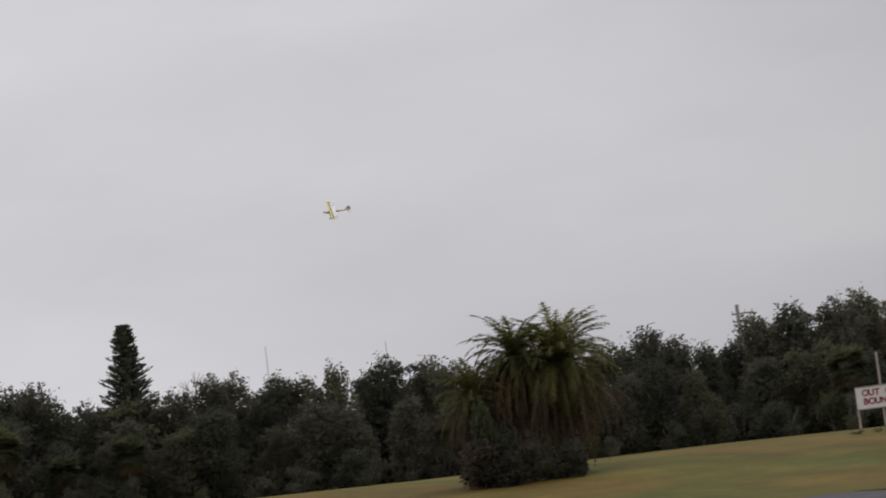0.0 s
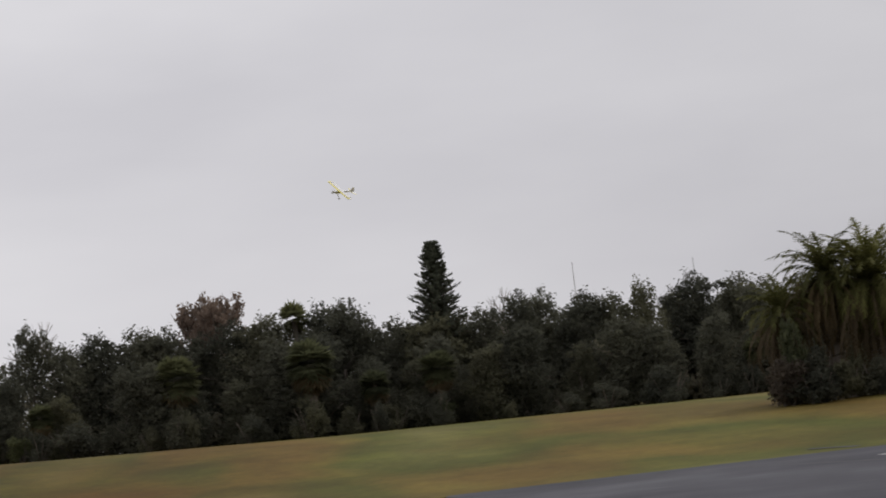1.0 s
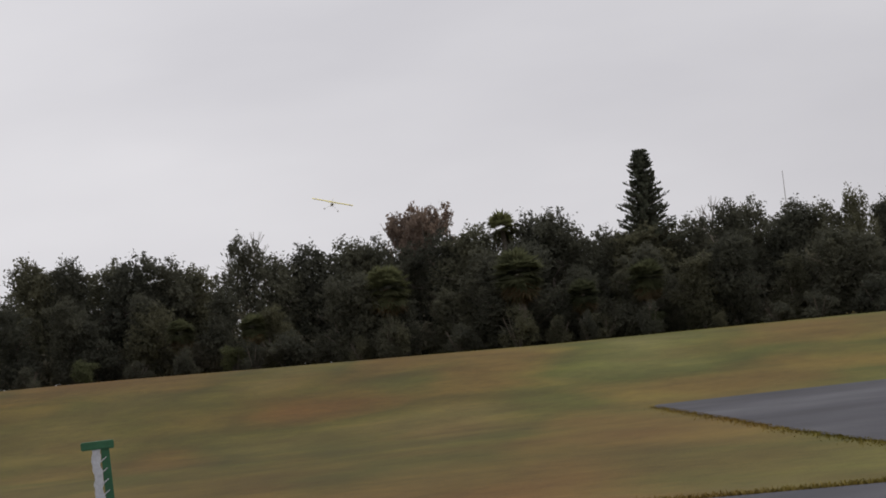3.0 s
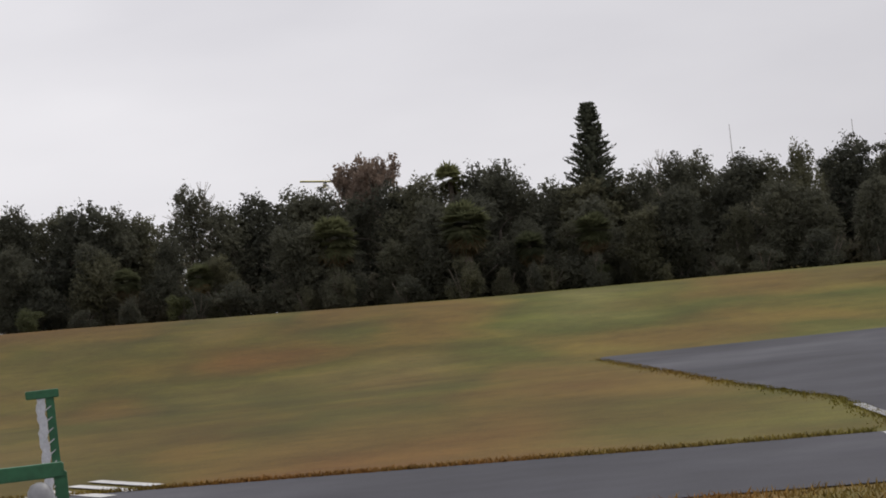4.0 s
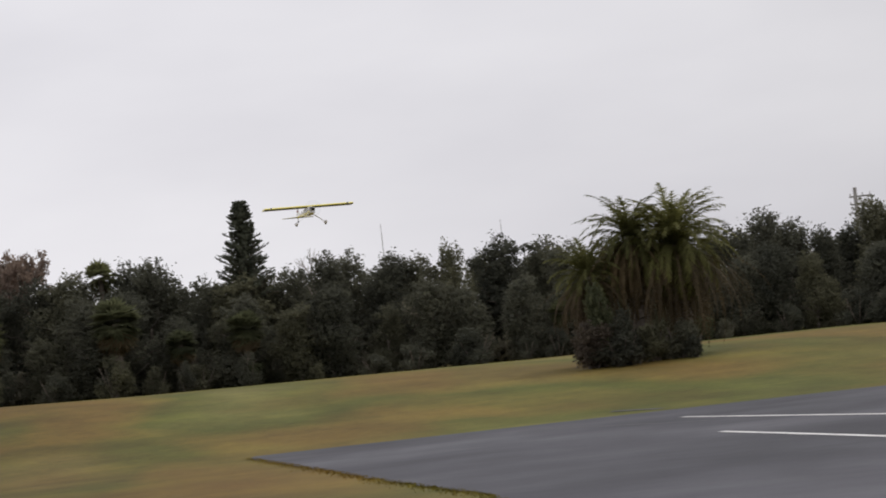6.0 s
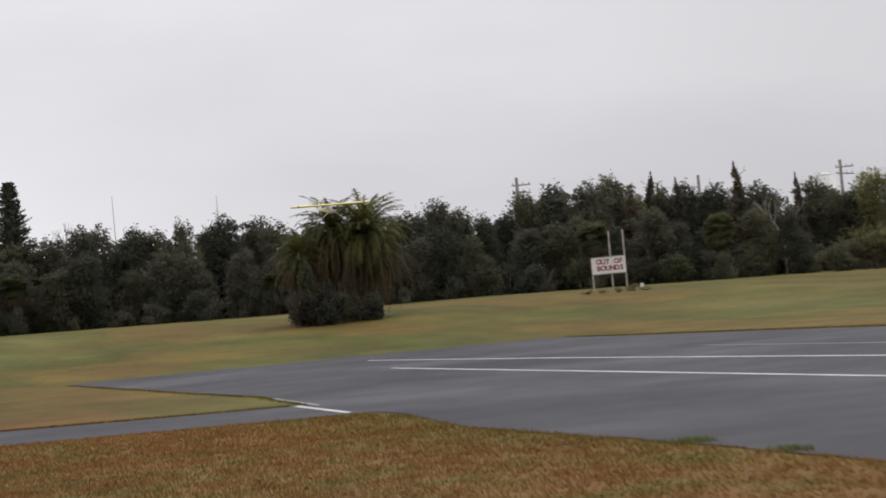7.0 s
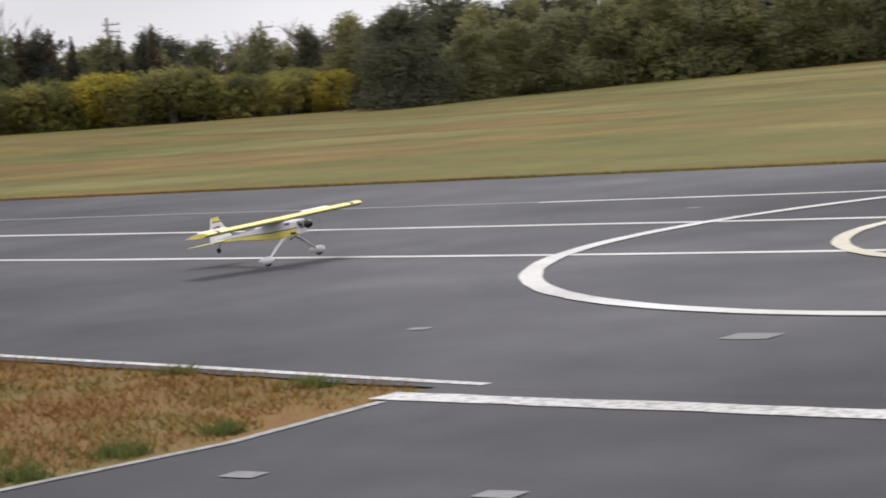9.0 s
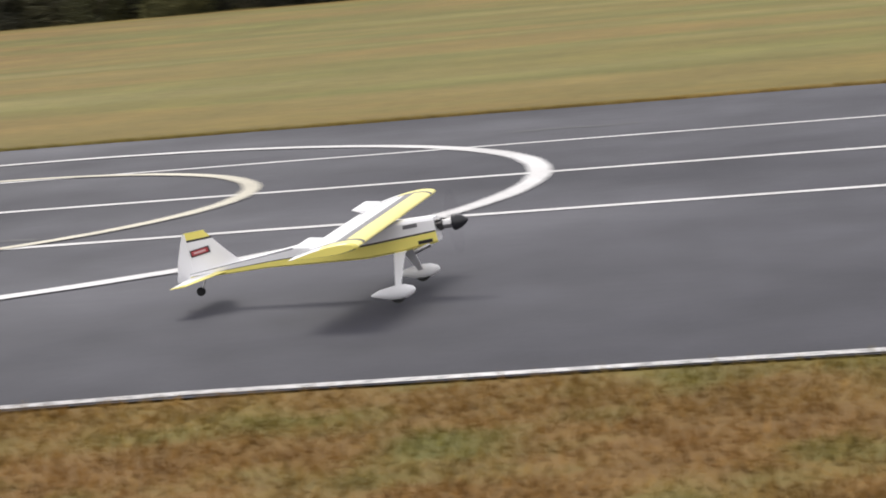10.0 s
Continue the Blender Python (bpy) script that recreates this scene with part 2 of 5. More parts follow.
M_PAINT = paint_material("worn_white_road_paint", (0.72, 0.71, 0.70))
M_PAINT_EDGE = paint_material("flaking_white_edge_paint", (0.66, 0.65, 0.64), 0.54)
M_PAINT_FAINT = paint_material("faint_white_road_paint", (0.42, 0.42, 0.42), 0.57)
M_PAINT_PATCH = paint_material("ghost_of_road_paint", (0.24, 0.24, 0.245), 0.60)
M_PAINT_CREAM = paint_material("cream_road_paint", (0.66, 0.62, 0.50))


def leaf_material(name, dark, light, rough=0.7):
    m, n, l, b = mat(name, rough, 0, 0.2)
    isl = n.new("ShaderNodeNewGeometry")
    info = n.new("ShaderNodeObjectInfo")
    soft_dark = tuple(a * 0.7 + q * 0.3 for a, q in zip(dark, light))
    c = node_ramp(n, l, isl.outputs["Random Per Island"], [(0.0, soft_dark), (0.7, tuple((a + q) / 2 for a, q in zip(dark, light))), (1.0, tuple(a * 0.25 + q * 0.75 for a, q in zip(dark, light)))])
    v = node_map(n, l)
    patchy = node_ramp(n, l, node_noise(n, l, v, 0.9, 4), [(0.3, (0.72, 0.72, 0.72)), (0.7, (1.25, 1.22, 1.14))])
    c = node_mix(n, l, 0.8, c, patchy, "MULTIPLY")
    own = node_ramp(n, l, info.outputs["Random"], [(0.0, (0.62, 0.64, 0.66)), (0.5, (1, 1, 1)), (1.0, (1.25, 1.21, 1.0))])
    c = node_mix(n, l, 0.9, c, own, "MULTIPLY")
    l.new(c, b.inputs["Base Color"])
    # thin leaves let some light through
    tr, mx = n.new("ShaderNodeBsdfTranslucent"), n.new("ShaderNodeMixShader")
    l.new(c, tr.inputs["Color"])
    mx.inputs["Fac"].default_value = 0.5
    l.new(b.outputs["BSDF"], mx.inputs[1])
    l.new(tr.outputs["BSDF"], mx.inputs[2])
    l.new(mx.outputs["Shader"], n["Material Output"].inputs["Surface"])
    return m


M_LEAF = leaf_material("dark_oak_leaves", (0.096, 0.098, 0.078), (0.160, 0.163, 0.118))
# leaf colour lightened to stand in for haze low in the wood
M_UNDERGROWTH = leaf_material("haze_lightened_undergrowth_leaves", (0.130, 0.124, 0.098), (0.215, 0.205, 0.160))
M_LEAF_OLIVE = leaf_material("olive_scrub_leaves", (0.150, 0.155, 0.088), (0.350, 0.346, 0.185))
M_SHRUB_DRY = leaf_material("dry_grey_shrub_leaves", (0.120, 0.112, 0.066), (0.270, 0.255, 0.140))
M_LEAF_BUSH = leaf_material("bush_leaves", (0.078, 0.080, 0.060), (0.215, 0.218, 0.140))
M_LEAF_CEDAR = leaf_material("cedar_needles", (0.074, 0.062, 0.050), (0.200, 0.165, 0.130))
M_LEAF_BROWN = leaf_material("brown_thin_leaves", (0.165, 0.122, 0.098), (0.380, 0.295, 0.240))
M_LEAF_YELLOW = leaf_material("yellow_green_shrub_leaves", (0.200, 0.200, 0.078), (0.430, 0.405, 0.145))
M_LEAF_GOLD = leaf_material("golden_shrub_leaves", (0.230, 0.205, 0.050), (0.540, 0.475, 0.095))
M_LEAF_PALM = leaf_material("palm_fronds", (0.062, 0.069, 0.028), (0.265, 0.260, 0.090))
M_LEAF_PALM_DRY = leaf_material("dry_palm_fronds", (0.080, 0.062, 0.036), (0.205, 0.155, 0.092))
M_LEAF_SABAL = leaf_material("sabal_fans", (0.066, 0.076, 0.042), (0.190, 0.200, 0.110))
M_LEAF_NORFOLK = leaf_material("norfolk_pine_needles", (0.044, 0.052, 0.042), (0.124, 0.137, 0.104))
M_SHRUB_GREY = leaf_material("grey_green_shrub_leaves", (0.066, 0.078, 0.044), (0.180, 0.195, 0.110))
M_BARK = simple("grey_bark", (0.16, 0.135, 0.11), 0.9, 0, 0.35, 6, 0.6)
M_TWIG = simple("pale_twigs", (0.30, 0.26, 0.22), 0.9, 0, 0.3, 9)
M_WOOD = simple("weathered_grey_timber", (0.42, 0.38, 0.33), 0.85, 0, 0.3, 12, 0.4)
M_POLE = simple("utility_pole_concrete", (0.36, 0.35, 0.34), 0.85, 0, 0.15, 3)
M_SIGN = simple("painted_white_board", (0.86, 0.84, 0.82), 0.6, 0, 0.10, 4)
M_RED = simple("red_letter_paint", (0.28, 0.020, 0.030), 0.6, 0, 0.2, 9)


# ---- mesh helpers ----
def raw(name, verts, faces, material, parent=None, label="", smooth=False):
    me = bpy.data.meshes.new(name)
    me.from_pydata(verts, [], faces)
    me.materials.append(material)
    if smooth:
        me.polygons.foreach_set("use_smooth", [True] * len(me.polygons))
    ob = new(name, me)
    if parent:
        ob.parent = parent
    if label:
        ob["label"] = label
    return ob


def part(name, bm, material, parent=None, label="", smooth=False):
    me = bpy.data.meshes.new(name)
    bmesh.ops.recalc_face_normals(bm, faces=bm.faces[:])
    bm.to_mesh(me)
    bm.free()
    for m in material if isinstance(material, (list, tuple)) else (material,):
        me.materials.append(m)
    if smooth:
        me.polygons.foreach_set("use_smooth", [True] * len(me.polygons))
    ob = new(name, me)
    if parent:
        ob.parent = parent
    if label:
        ob["label"] = label
    return ob


def box(bm, size, at=(0, 0, 0), turn=(0, 0, 0), bevel=0.0, material=0):
    r = bmesh.ops.create_cube(bm, size=1)
    vs = r["verts"]
    bmesh.ops.scale(bm, vec=size, verts=vs)
    if bevel:
        es = list({e for v in vs for e in v.link_edges})
        r2 = bmesh.ops.bevel(bm, geom=es, offset=bevel, segments=2, affect="EDGES")
        vs = list({v for f in r2["faces"] for v in f.verts} | {v for v in vs if v.is_valid})
    bmesh.ops.transform(bm, matrix=pose(*at, *turn), verts=vs)
    for f in {f for v in vs for f in v.link_faces}:
        f.material_index = material
    return vs


def tube(bm, a, b, r0, r1, n=8, caps=True):
    a, b = Vector(a), Vector(b)
    q = (b - a).to_track_quat("Z", "Y")
    rings = []
    for p, r in ((a, r0), (b, r1)):
        rings.append([bm.verts.new(p + q @ Vector((r * math.cos(2 * math.pi * k / n), r * math.sin(2 * math.pi * k / n), 0))) for k in range(n)])
    for k in range(n):
        bm.faces.new((rings[0][k], rings[0][(k + 1) % n], rings[1][(k + 1) % n], rings[1][k]))
    if caps:
        bm.faces.new(rings[0][::-1])
        bm.faces.new(rings[1])
    return rings


def loft(bm, sections, closed_ends=True, material=0):
    """Skin a list of rings, each a list of equal length of points."""
    rings = [[bm.verts.new(p) for p in s] for s in sections]
    n = len(rings[0])
    for a, b in zip(rings, rings[1:]):
        for k in range(n):
            f = bm.faces.new((a[k], a[(k + 1) % n], b[(k + 1) % n], b[k]))
            f.material_index = material
    if closed_ends:
        for r in (rings[0][::-1], rings[-1]):
            f = bm.faces.new(r)
            f.material_index = material
    return rings


# ---- ground ----
RISE = ((-180, 0.3), (-60, 0.3), (-42, 0.45), (-23, 0.1), (-16, 0.35), (-4, 0.9), (2, 1.12), (7, 1.14), (15, 1.40), (23, 1.87), (30, 2.1), (180, 2.1))


def gz(x, y):
    """Height of the ground: level round the runway, then a low rise towards the woods."""
    r = math.hypot(x, y)
    az = math.degrees(math.atan2(-x, y))
    top = np.interp(az, [a for a, _ in RISE], [h for _, h in RISE])
    t = min(1.0, max(0.0, (r - 67.0) / 27.0))
    return float(top) * t * t * (3 - 2 * t)


def polar(az, r):
    a = radians(az)
    return (-r * math.sin(a), r * math.cos(a))


def build_ground():
    radii = [0, 4, 8, 14, 22, 32, 44, 56, 64, 68, 71, 74, 77, 80, 83, 86, 89, 92, 95, 100, 110, 125, 150, 200, 300, 600, 1200, 3000]
    steps = [-180 + 3 * k for k in range(40)] + [-60 + 1.5 * k for k in range(64)] + [36 + 3 * k for k in range(48)]
    verts, faces = [(0, 0, 0)], []
    for r in radii[1:]:
        for a in steps:
            x, y = polar(a, r)
            verts.append((x, y, gz(x, y)))
    n = len(steps)
    for k in range(n):
        faces.append((0, 1 + k, 1 + (k + 1) % n))
    for j in range(len(radii) - 2):
        b = 1 + j * n
        for k in range(n):
            faces.append((b + k, b + n + k, b + n + (k + 1) % n, b + (k + 1) % n))
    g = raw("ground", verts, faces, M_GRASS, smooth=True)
    tagged(g, "mown dry airfield grass in green and brown bands", "grass field", kind="structure")


build_ground()


def rp(u, v, z=0.0):
    p = RU * u + RV * v
    return (p.x, p.y, z + gz(p.x, p.y))


def wobble(pts, step=0.5, amount=0.08, seed=3):
    """A polyline in runway coordinates with an uneven, grass-worn run."""
    out = []
    rng = random.Random(seed)
    for (u0, v0), (u1, v1) in zip(pts, pts[1:]):
        n = max(1, int(math.hypot(u1 - u0, v1 - v0) / step))
        for k in range(n):
            s = k / n
            w = amount * (noise.noise((u0 + (u1 - u0) * s + seed, v0 * 0.7, seed)) * 1.4 + rng.uniform(-0.35, 0.35))
            d = Vector((u1 - u0, v1 - v0)).normalized()
            out.append((u0 + (u1 - u0) * s - d.y * w, v0 + (v1 - v0) * s + d.x * w))
    out.append(pts[-1])
    return out


NEAR_EDGE = [(-67.2, 14.1), (-58, 13.8), (-52, 13.55), (-46, 13.45), (-39.6, 12.6)]
NEAR_EDGE_B = [(-34.5, 12.3), (-30, 11.5), (-23, 11.4), (-18, 11.08), (-14, 10.65), (-9.7, 10.22)]
NEAR_EDGE_C = [(-4.6, 10.35), (-3, 10.5), (10, 10.6), (60, 10.8)]
FAR_EDGE = [(60, 28.0), (0, 28.0), (-10, 28.3), (-30, 28.5), (-50, 28.6), (-64, 27.7)]


def edge_v(pts, u):
    return float(np.interp(u, [p[0] for p in pts], [p[1] for p in pts]))


def build_runway():
    """The strip in columns from its blunt end to the far side, and two taxi paths that butt against it."""
    near = [(-67.4, 14.2), (-66.9, 14.05)] + NEAR_EDGE[1:] + [(-34.5, 12.3)] + NEAR_EDGE_B[1:] + NEAR_EDGE_C
    far = [(-67.4, 14.3), (-67.0, 16.4), (-66.2, 19.6), (-65.2, 23.6), (-64.2, 27.2), (-63.4, 27.8)] + FAR_EDGE[::-1][1:]
    verts, faces = [], []
    us = [-67.4 + 0.08 * k for k in range(55)] + [-63 + 0.3 * k for k in range(190)] + [-6 + 0.6 * k for k in range(111)]
    for k, u in enumerate(us):
        v0 = edge_v(near, u) + (0.10 * noise.noise((u * 1.1, 0, 1)) + 0.05 * noise.noise((u * 5, 0, 2)) if -66.8 < u and not -9.9 < u < -4.3 else 0)
        v1 = edge_v(far, u) + 0.16 * noise.noise((u * 0.8, 9, 1)) + 0.08 * noise.noise((u * 4, 9, 2))
        v1 = max(v1, v0 + 0.02)
        for j in range(7):
            verts.append(rp(u, v0 + (v1 - v0) * j / 6, 0.012))
        if k:
            b = 7 * k
            faces += [(b - 7 + j, b + j, b + j + 1, b - 6 + j) for j in range(6)]
    r = raw("runway", verts, faces, M_ASPHALT)
    tagged(r, "damp dark grey asphalt runway", "runway", kind="structure")
    for k, (sides, label) in enumerate(((PATH_A, "grey asphalt taxi path"), (PATH_B, "dark grey asphalt taxi path"))):
        verts, faces = [], []
        for j, (v, ul, ur) in enumerate(sides):
            verts += [rp(ul, v, 0.0113), rp(ur, v, 0.0113)]
            if j:
                faces.append((2 * j - 2, 2 * j - 1, 2 * j + 1, 2 * j))
        tagged(raw("road_%d" % (k + 1), verts, faces, M_ASPHALT), label, "path", kind="structure")


PATH_A = [(-12, -49.5, -44.0), (0, -46.5, -41.0), (5, -44.6, -39.0), (9, -42.4, -37.4), (11, -41.3, -36.5), (13.2, -40.3, -35.7)]
PATH_B = [(-12, -9.9, -4.4), (6.5, -9.75, -4.4), (8.4, -9.5, -4.45), (10.37, -9.65, -4.6)]
build_runway()


# ---- painted markings ----
def stripe(name, pts, width, material, label, z=0.0165, step=0.8, rough=0.012, seed=1):
    """A painted band along a polyline in runway coordinates."""
    line = wobble(pts, step, rough, seed)
    rng = random.Random(seed)
    verts, faces = [], []
    for k, (u, v) in enumerate(line):
        a, b = line[max(0, k - 1)], line[min(len(line) - 1, k + 1)]
        d = Vector((b[0] - a[0], b[1] - a[1])).normalized()
        h = width / 2
        for s in (-1, 1):
            q = h * s * (1 + rng.uniform(-0.12, 0.12))
            verts.append(rp(u - d.y * q, v + d.x * q, z))
        if k:
            faces.append((2 * k - 2, 2 * k - 1, 2 * k + 1, 2 * k))
    ob = raw(name, verts, faces, material)
    return tagged(ob, label, "road marking", kind="structure")


def ring(name, cx, cy, r, width, material, label, z):
    verts, faces, n = [], [], 128
    rng = random.Random(int(r * 100))
    for k in range(n):
        a = 2 * math.pi * k / n
        for s in (-0.5, 0.5):
            q = r + s * width * (1 + rng.uniform(-0.08, 0.08))
            verts.append((cx + q * math.cos(a), cy + q * math.sin(a), z))
        faces.append((2 * k, 2 * k + 1, (2 * k + 3) % (2 * n), (2 * k + 2) % (2 * n)))
    return tagged(raw(name, verts, faces, material), label, "road marking", kind="structure")


stripe("trim_line_a", [(-54, 19.0), (-43, 18.55), (-29.5, 18.0), (-22, 17.5), (-14, 17.24), (60, 17.14)], 0.14, M_PAINT, "worn white painted runway line", seed=11)
stripe("trim_line_b", [(-61.5, 21.0), (-50, 21.3), (-35, 21.25), (-30, 21.0), (-22, 20.5), (-14, 20.2), (60, 20.04)], 0.14, M_PAINT, "worn white painted runway line", seed=12)
stripe("trim_line_c", [(-48, 24.1), (-20, 23.5)], 0.16, M_PAINT_PATCH, "faded white painted runway line", seed=13)
stripe("trim_line_d", [(-20, 23.5), (60, 22.9)], 0.12, M_PAINT, "worn white painted runway line", seed=14)
stripe("trim_edge_a", [(-18.6, 11.28), (-18, 11.24), (-14, 10.8), (-9.35, 10.36)], 0.09, M_PAINT_EDGE, "worn white painted runway edge line", seed=15)
stripe("trim_edge_b", [(-4.7, 10.42), (-3, 10.58), (10, 10.68), (60, 10.88)], 0.1, M_PAINT_EDGE, "worn white painted runway edge line", seed=16)
stripe("trim_hold_a", [(-9.75, 9.88), (-4.55, 9.92)], 0.24, M_PAINT_EDGE, "thick white painted line across the taxi path", seed=17, step=0.25)
stripe("trim_hold_b", [(-40.5, 12.45), (-36.6, 12.1)], 0.13, M_PAINT, "thick white painted line across the taxi path", seed=18)
stripe("trim_edge_c", [(-44.5, 13.25), (-40.0, 12.7)], 0.1, M_PAINT_FAINT, "worn white painted runway edge line", seed=19)
stripe("trim_path_a", [(-9.58, 9.7), (-9.45, 8.4), (-9.7, 6.5), (-9.8, 2)], 0.07, M_PAINT_FAINT, "pale concrete edge of the taxi path", seed=20)
stripe("trim_path_b", [(-4.62, 9.8), (-4.52, 8.5), (-4.5, 2)], 0.09, M_PAINT_FAINT, "pale concrete edge of the taxi path", seed=21)
ring("trim_ring_large", 14.457, 15.857, 6.215, 0.2, M_PAINT, "large white painted landing circle", 0.0205)
ring("trim_ring_small", 14.738, 16.034, 3.644, 0.16, M_PAINT_CREAM, "small cream painted landing circle", 0.0215)
for k, (u, v, w) in enumerate([(-11.9, 12.5, 0.09), (-8.6, 7.7, 0.11), (-6.93, 7.69, 0.11), (-16.4, 21.96, 0.08), (-9.85, 21.06, 0.15), (-9.95, 18.89, 0.10), (-8.85, 12.35, 0.18)]):
    stripe("trim_patch_%d" % k, [(u - w, v), (u + w, v + 0.02)], w * 1.4, M_PAINT_PATCH, "faded paint patch on the asphalt", seed=30 + k, step=0.1)

for k in range(5):
    stripe("trim_ladder_%d" % k, [(-46.2 + 0.42 * k, 5.6 - 0.2 * k), (-44.4 + 0.42 * k, 6.3 - 0.2 * k)], 0.16, M_PAINT, "white painted crossing bar on the path", seed=50 + k)

M_STAIN = simple("dark_tar_stain", (0.018, 0.018, 0.021), 0.6, 0, 0.3, 6)
for k, (u0, v0, u1, v1, w) in enumerate([(-8.6, 17.9, -6.2, 17.75, 0.14), (-11.0, 18.9, -9.6, 18.85, 0.06), (-67.5, 21.6, -66.3, 22.2, 0.25), (-64.0, 19.0, -58.5, 20.4, 0.12), (-55.5, 22.6, -54.0, 22.9, 0.25), (-28.0, 20.3, -22.5, 20.9, 0.12), (-13.0, 25.2, -11.5, 25.1, 0.15), (-3.4, 25.0, -2.0, 24.9, 0.2)]):
    o = stripe("trim_stain_%d" % k, [(u0, v0), (u1, v1)], w, M_STAIN, "dark tar stain on the asphalt", z=0.0145, seed=80 + k, step=0.25, rough=0.09)
    o["category"] = "stain"


# ---- trees ----
def crown_mesh(seed, blobs, leaves, size, inner=0.55, spread=0.2):
    """Leaf cards scattered over overlapping clumps. blobs: (x, y, z, rx, ry, rz)."""
    rng = np.random.default_rng(seed)
    vol = np.array([b[3] * b[4] * b[5] for b in blobs]) ** 0.67
    count = np.maximum(20, (leaves * vol / vol.sum()).astype(int))
    pts, nor = [], []
    for b, c in zip(blobs, count):
        d = rng.normal(size=(c, 3))
        d /= np.linalg.norm(d, axis=1)[:, None]
        r = (inner + (1 - inner) * rng.random(c) ** 0.5) * (1 + spread * rng.normal(size=c))
        # break the outline into twig tufts
        k = max(8, c // 16)
        tuft = rng.normal(size=(k, 3))
        tuft /= np.linalg.norm(tuft, axis=1)[:, None]
        near = np.argmax(d @ tuft.T, axis=1)
        d = d * 0.62 + tuft[near] * 0.38
        d /= np.linalg.norm(d, axis=1)[:, None]
        lift = (0.86 + 0.22 * rng.random(k))[near]
        pts.append(np.array(b[:3]) + d * (r * lift)[:, None] * np.array(b[3:]))
        nor.append(d)
    p, d = np.concatenate(pts), np.concatenate(nor)
    n = len(p)
    ax = rng.normal(size=(n, 3)) + d * 0.3
    ax /= np.linalg.norm(ax, axis=1)[:, None]
    bx = np.cross(ax, rng.normal(size=(n, 3)) * 0.6 + d)
    bx /= np.linalg.norm(bx, axis=1)[:, None] + 1e-9
    s = size * (0.55 + 0.9 * rng.random(n))[:, None]
    quad = np.stack([p - ax * s, p - bx * s * 0.42, p + ax * s, p + bx * s * 0.42], axis=1).reshape(-1, 3)
    return quad.tolist(), [(4 * k, 4 * k + 1, 4 * k + 2, 4 * k + 3) for k in range(n)]


def trunk_part(parent, rng, height, r0, limbs, reach, material, lean=0.06):
    bm = bmesh.new()
    p, r = Vector((0, 0, -0.15)), r0
    spine = [(p.copy(), r)]
    for k in range(5):
        q = p + Vector((rng.uniform(-lean, lean) * height, rng.uniform(-lean, lean) * height, height / 5))
        tube(bm, p, q, r, r * 0.82, 8)
        p, r = q, r * 0.82
        spine.append((p.copy(), r))
    for k in range(limbs):
        s, rr = spine[rng.randint(2, 5)]
        a, up = rng.uniform(0, 6.28), rng.uniform(0.25, 0.9)
        e = s + Vector((math.cos(a), math.sin(a), up)).normalized() * reach * rng.uniform(0.6, 1.1)
        m = (s + e) / 2 + Vector((0, 0, 0.08 * reach))
        tube(bm, s, m, rr * 0.6, rr * 0.38, 6)
        tube(bm, m, e, rr * 0.38, rr * 0.12, 6)
        for j in range(2):
            f = e + Vector((rng.uniform(-1, 1), rng.uniform(-1, 1), rng.uniform(0, 1))) * reach * 0.35
            tube(bm, m.lerp(e, 0.6), f, rr * 0.2, rr * 0.06, 5)
    return part("trunk", bm, material, parent, smooth=True)


def make_broadleaf(seed, leafmat, label, wide=2.0, tall=5.0, leaves=13000, low=0.10, size=0.085, blobs=15, top=1.0):
    """A broad tree, unit-built: crown down to low * tall."""
    rng = random.Random(seed)
    t = tagged(new("tree"), label, "tree", group="trees of the wood")
    trunk_part(t, rng, tall * 0.55, 0.13, 7, tall * 0.3, M_BARK)
    bl = []
    for k in range(blobs):
        s = k / (blobs - 1)
        z = tall * (low + (0.97 - low) * s)
        w = wide * (0.55 + 0.6 * math.sin(math.pi * min(1, 0.25 + s * 0.72))) * (1 - 0.35 * s * top)
        a, d = rng.uniform(0, 6.28), w * rng.uniform(0.25, 0.62)
        q = rng.uniform(0.42, 0.66) * (1 - 0.35 * s)
        bl.append((d * math.cos(a), d * math.sin(a), z - tall * 0.08 * q, wide * q, wide * q, tall * 0.15 * (0.8 + 0.5 * q)))
    for k in range(5):
        a = rng.uniform(0, 6.28)
        d = wide * rng.uniform(0.1, 0.6)
        bl.append((d * math.cos(a), d * math.sin(a), tall * rng.uniform(0.86, 0.97), wide * 0.16, wide * 0.16, tall * 0.05))
    raw("crown", *crown_mesh(seed, bl, leaves, size), leafmat, t)
    return t


def make_cedar(seed, leafmat, label, wide=1.0, tall=5.0, leaves=8000):
    rng = random.Random(seed)
    t = tagged(new("tree"), label, "tree", group="trees of the wood")
    trunk_part(t, rng, tall * 0.9, 0.1, 6, tall * 0.15, M_BARK, 0.015)
    bl = []
    for k in range(16):
        s = k / 15
        w = wide * (1 - s) ** 0.75 + 0.12
        for j in range(2):
            a = rng.uniform(0, 6.28)
            d = w * rng.uniform(0.2, 0.55)
            bl.append((d * math.cos(a), d * math.sin(a), tall * (0.12 + 0.85 * s), w * 0.5, w * 0.5, tall * 0.055))
    raw("crown", *crown_mesh(seed, bl, leaves, 0.08, 0.4), leafmat, t)
    return t


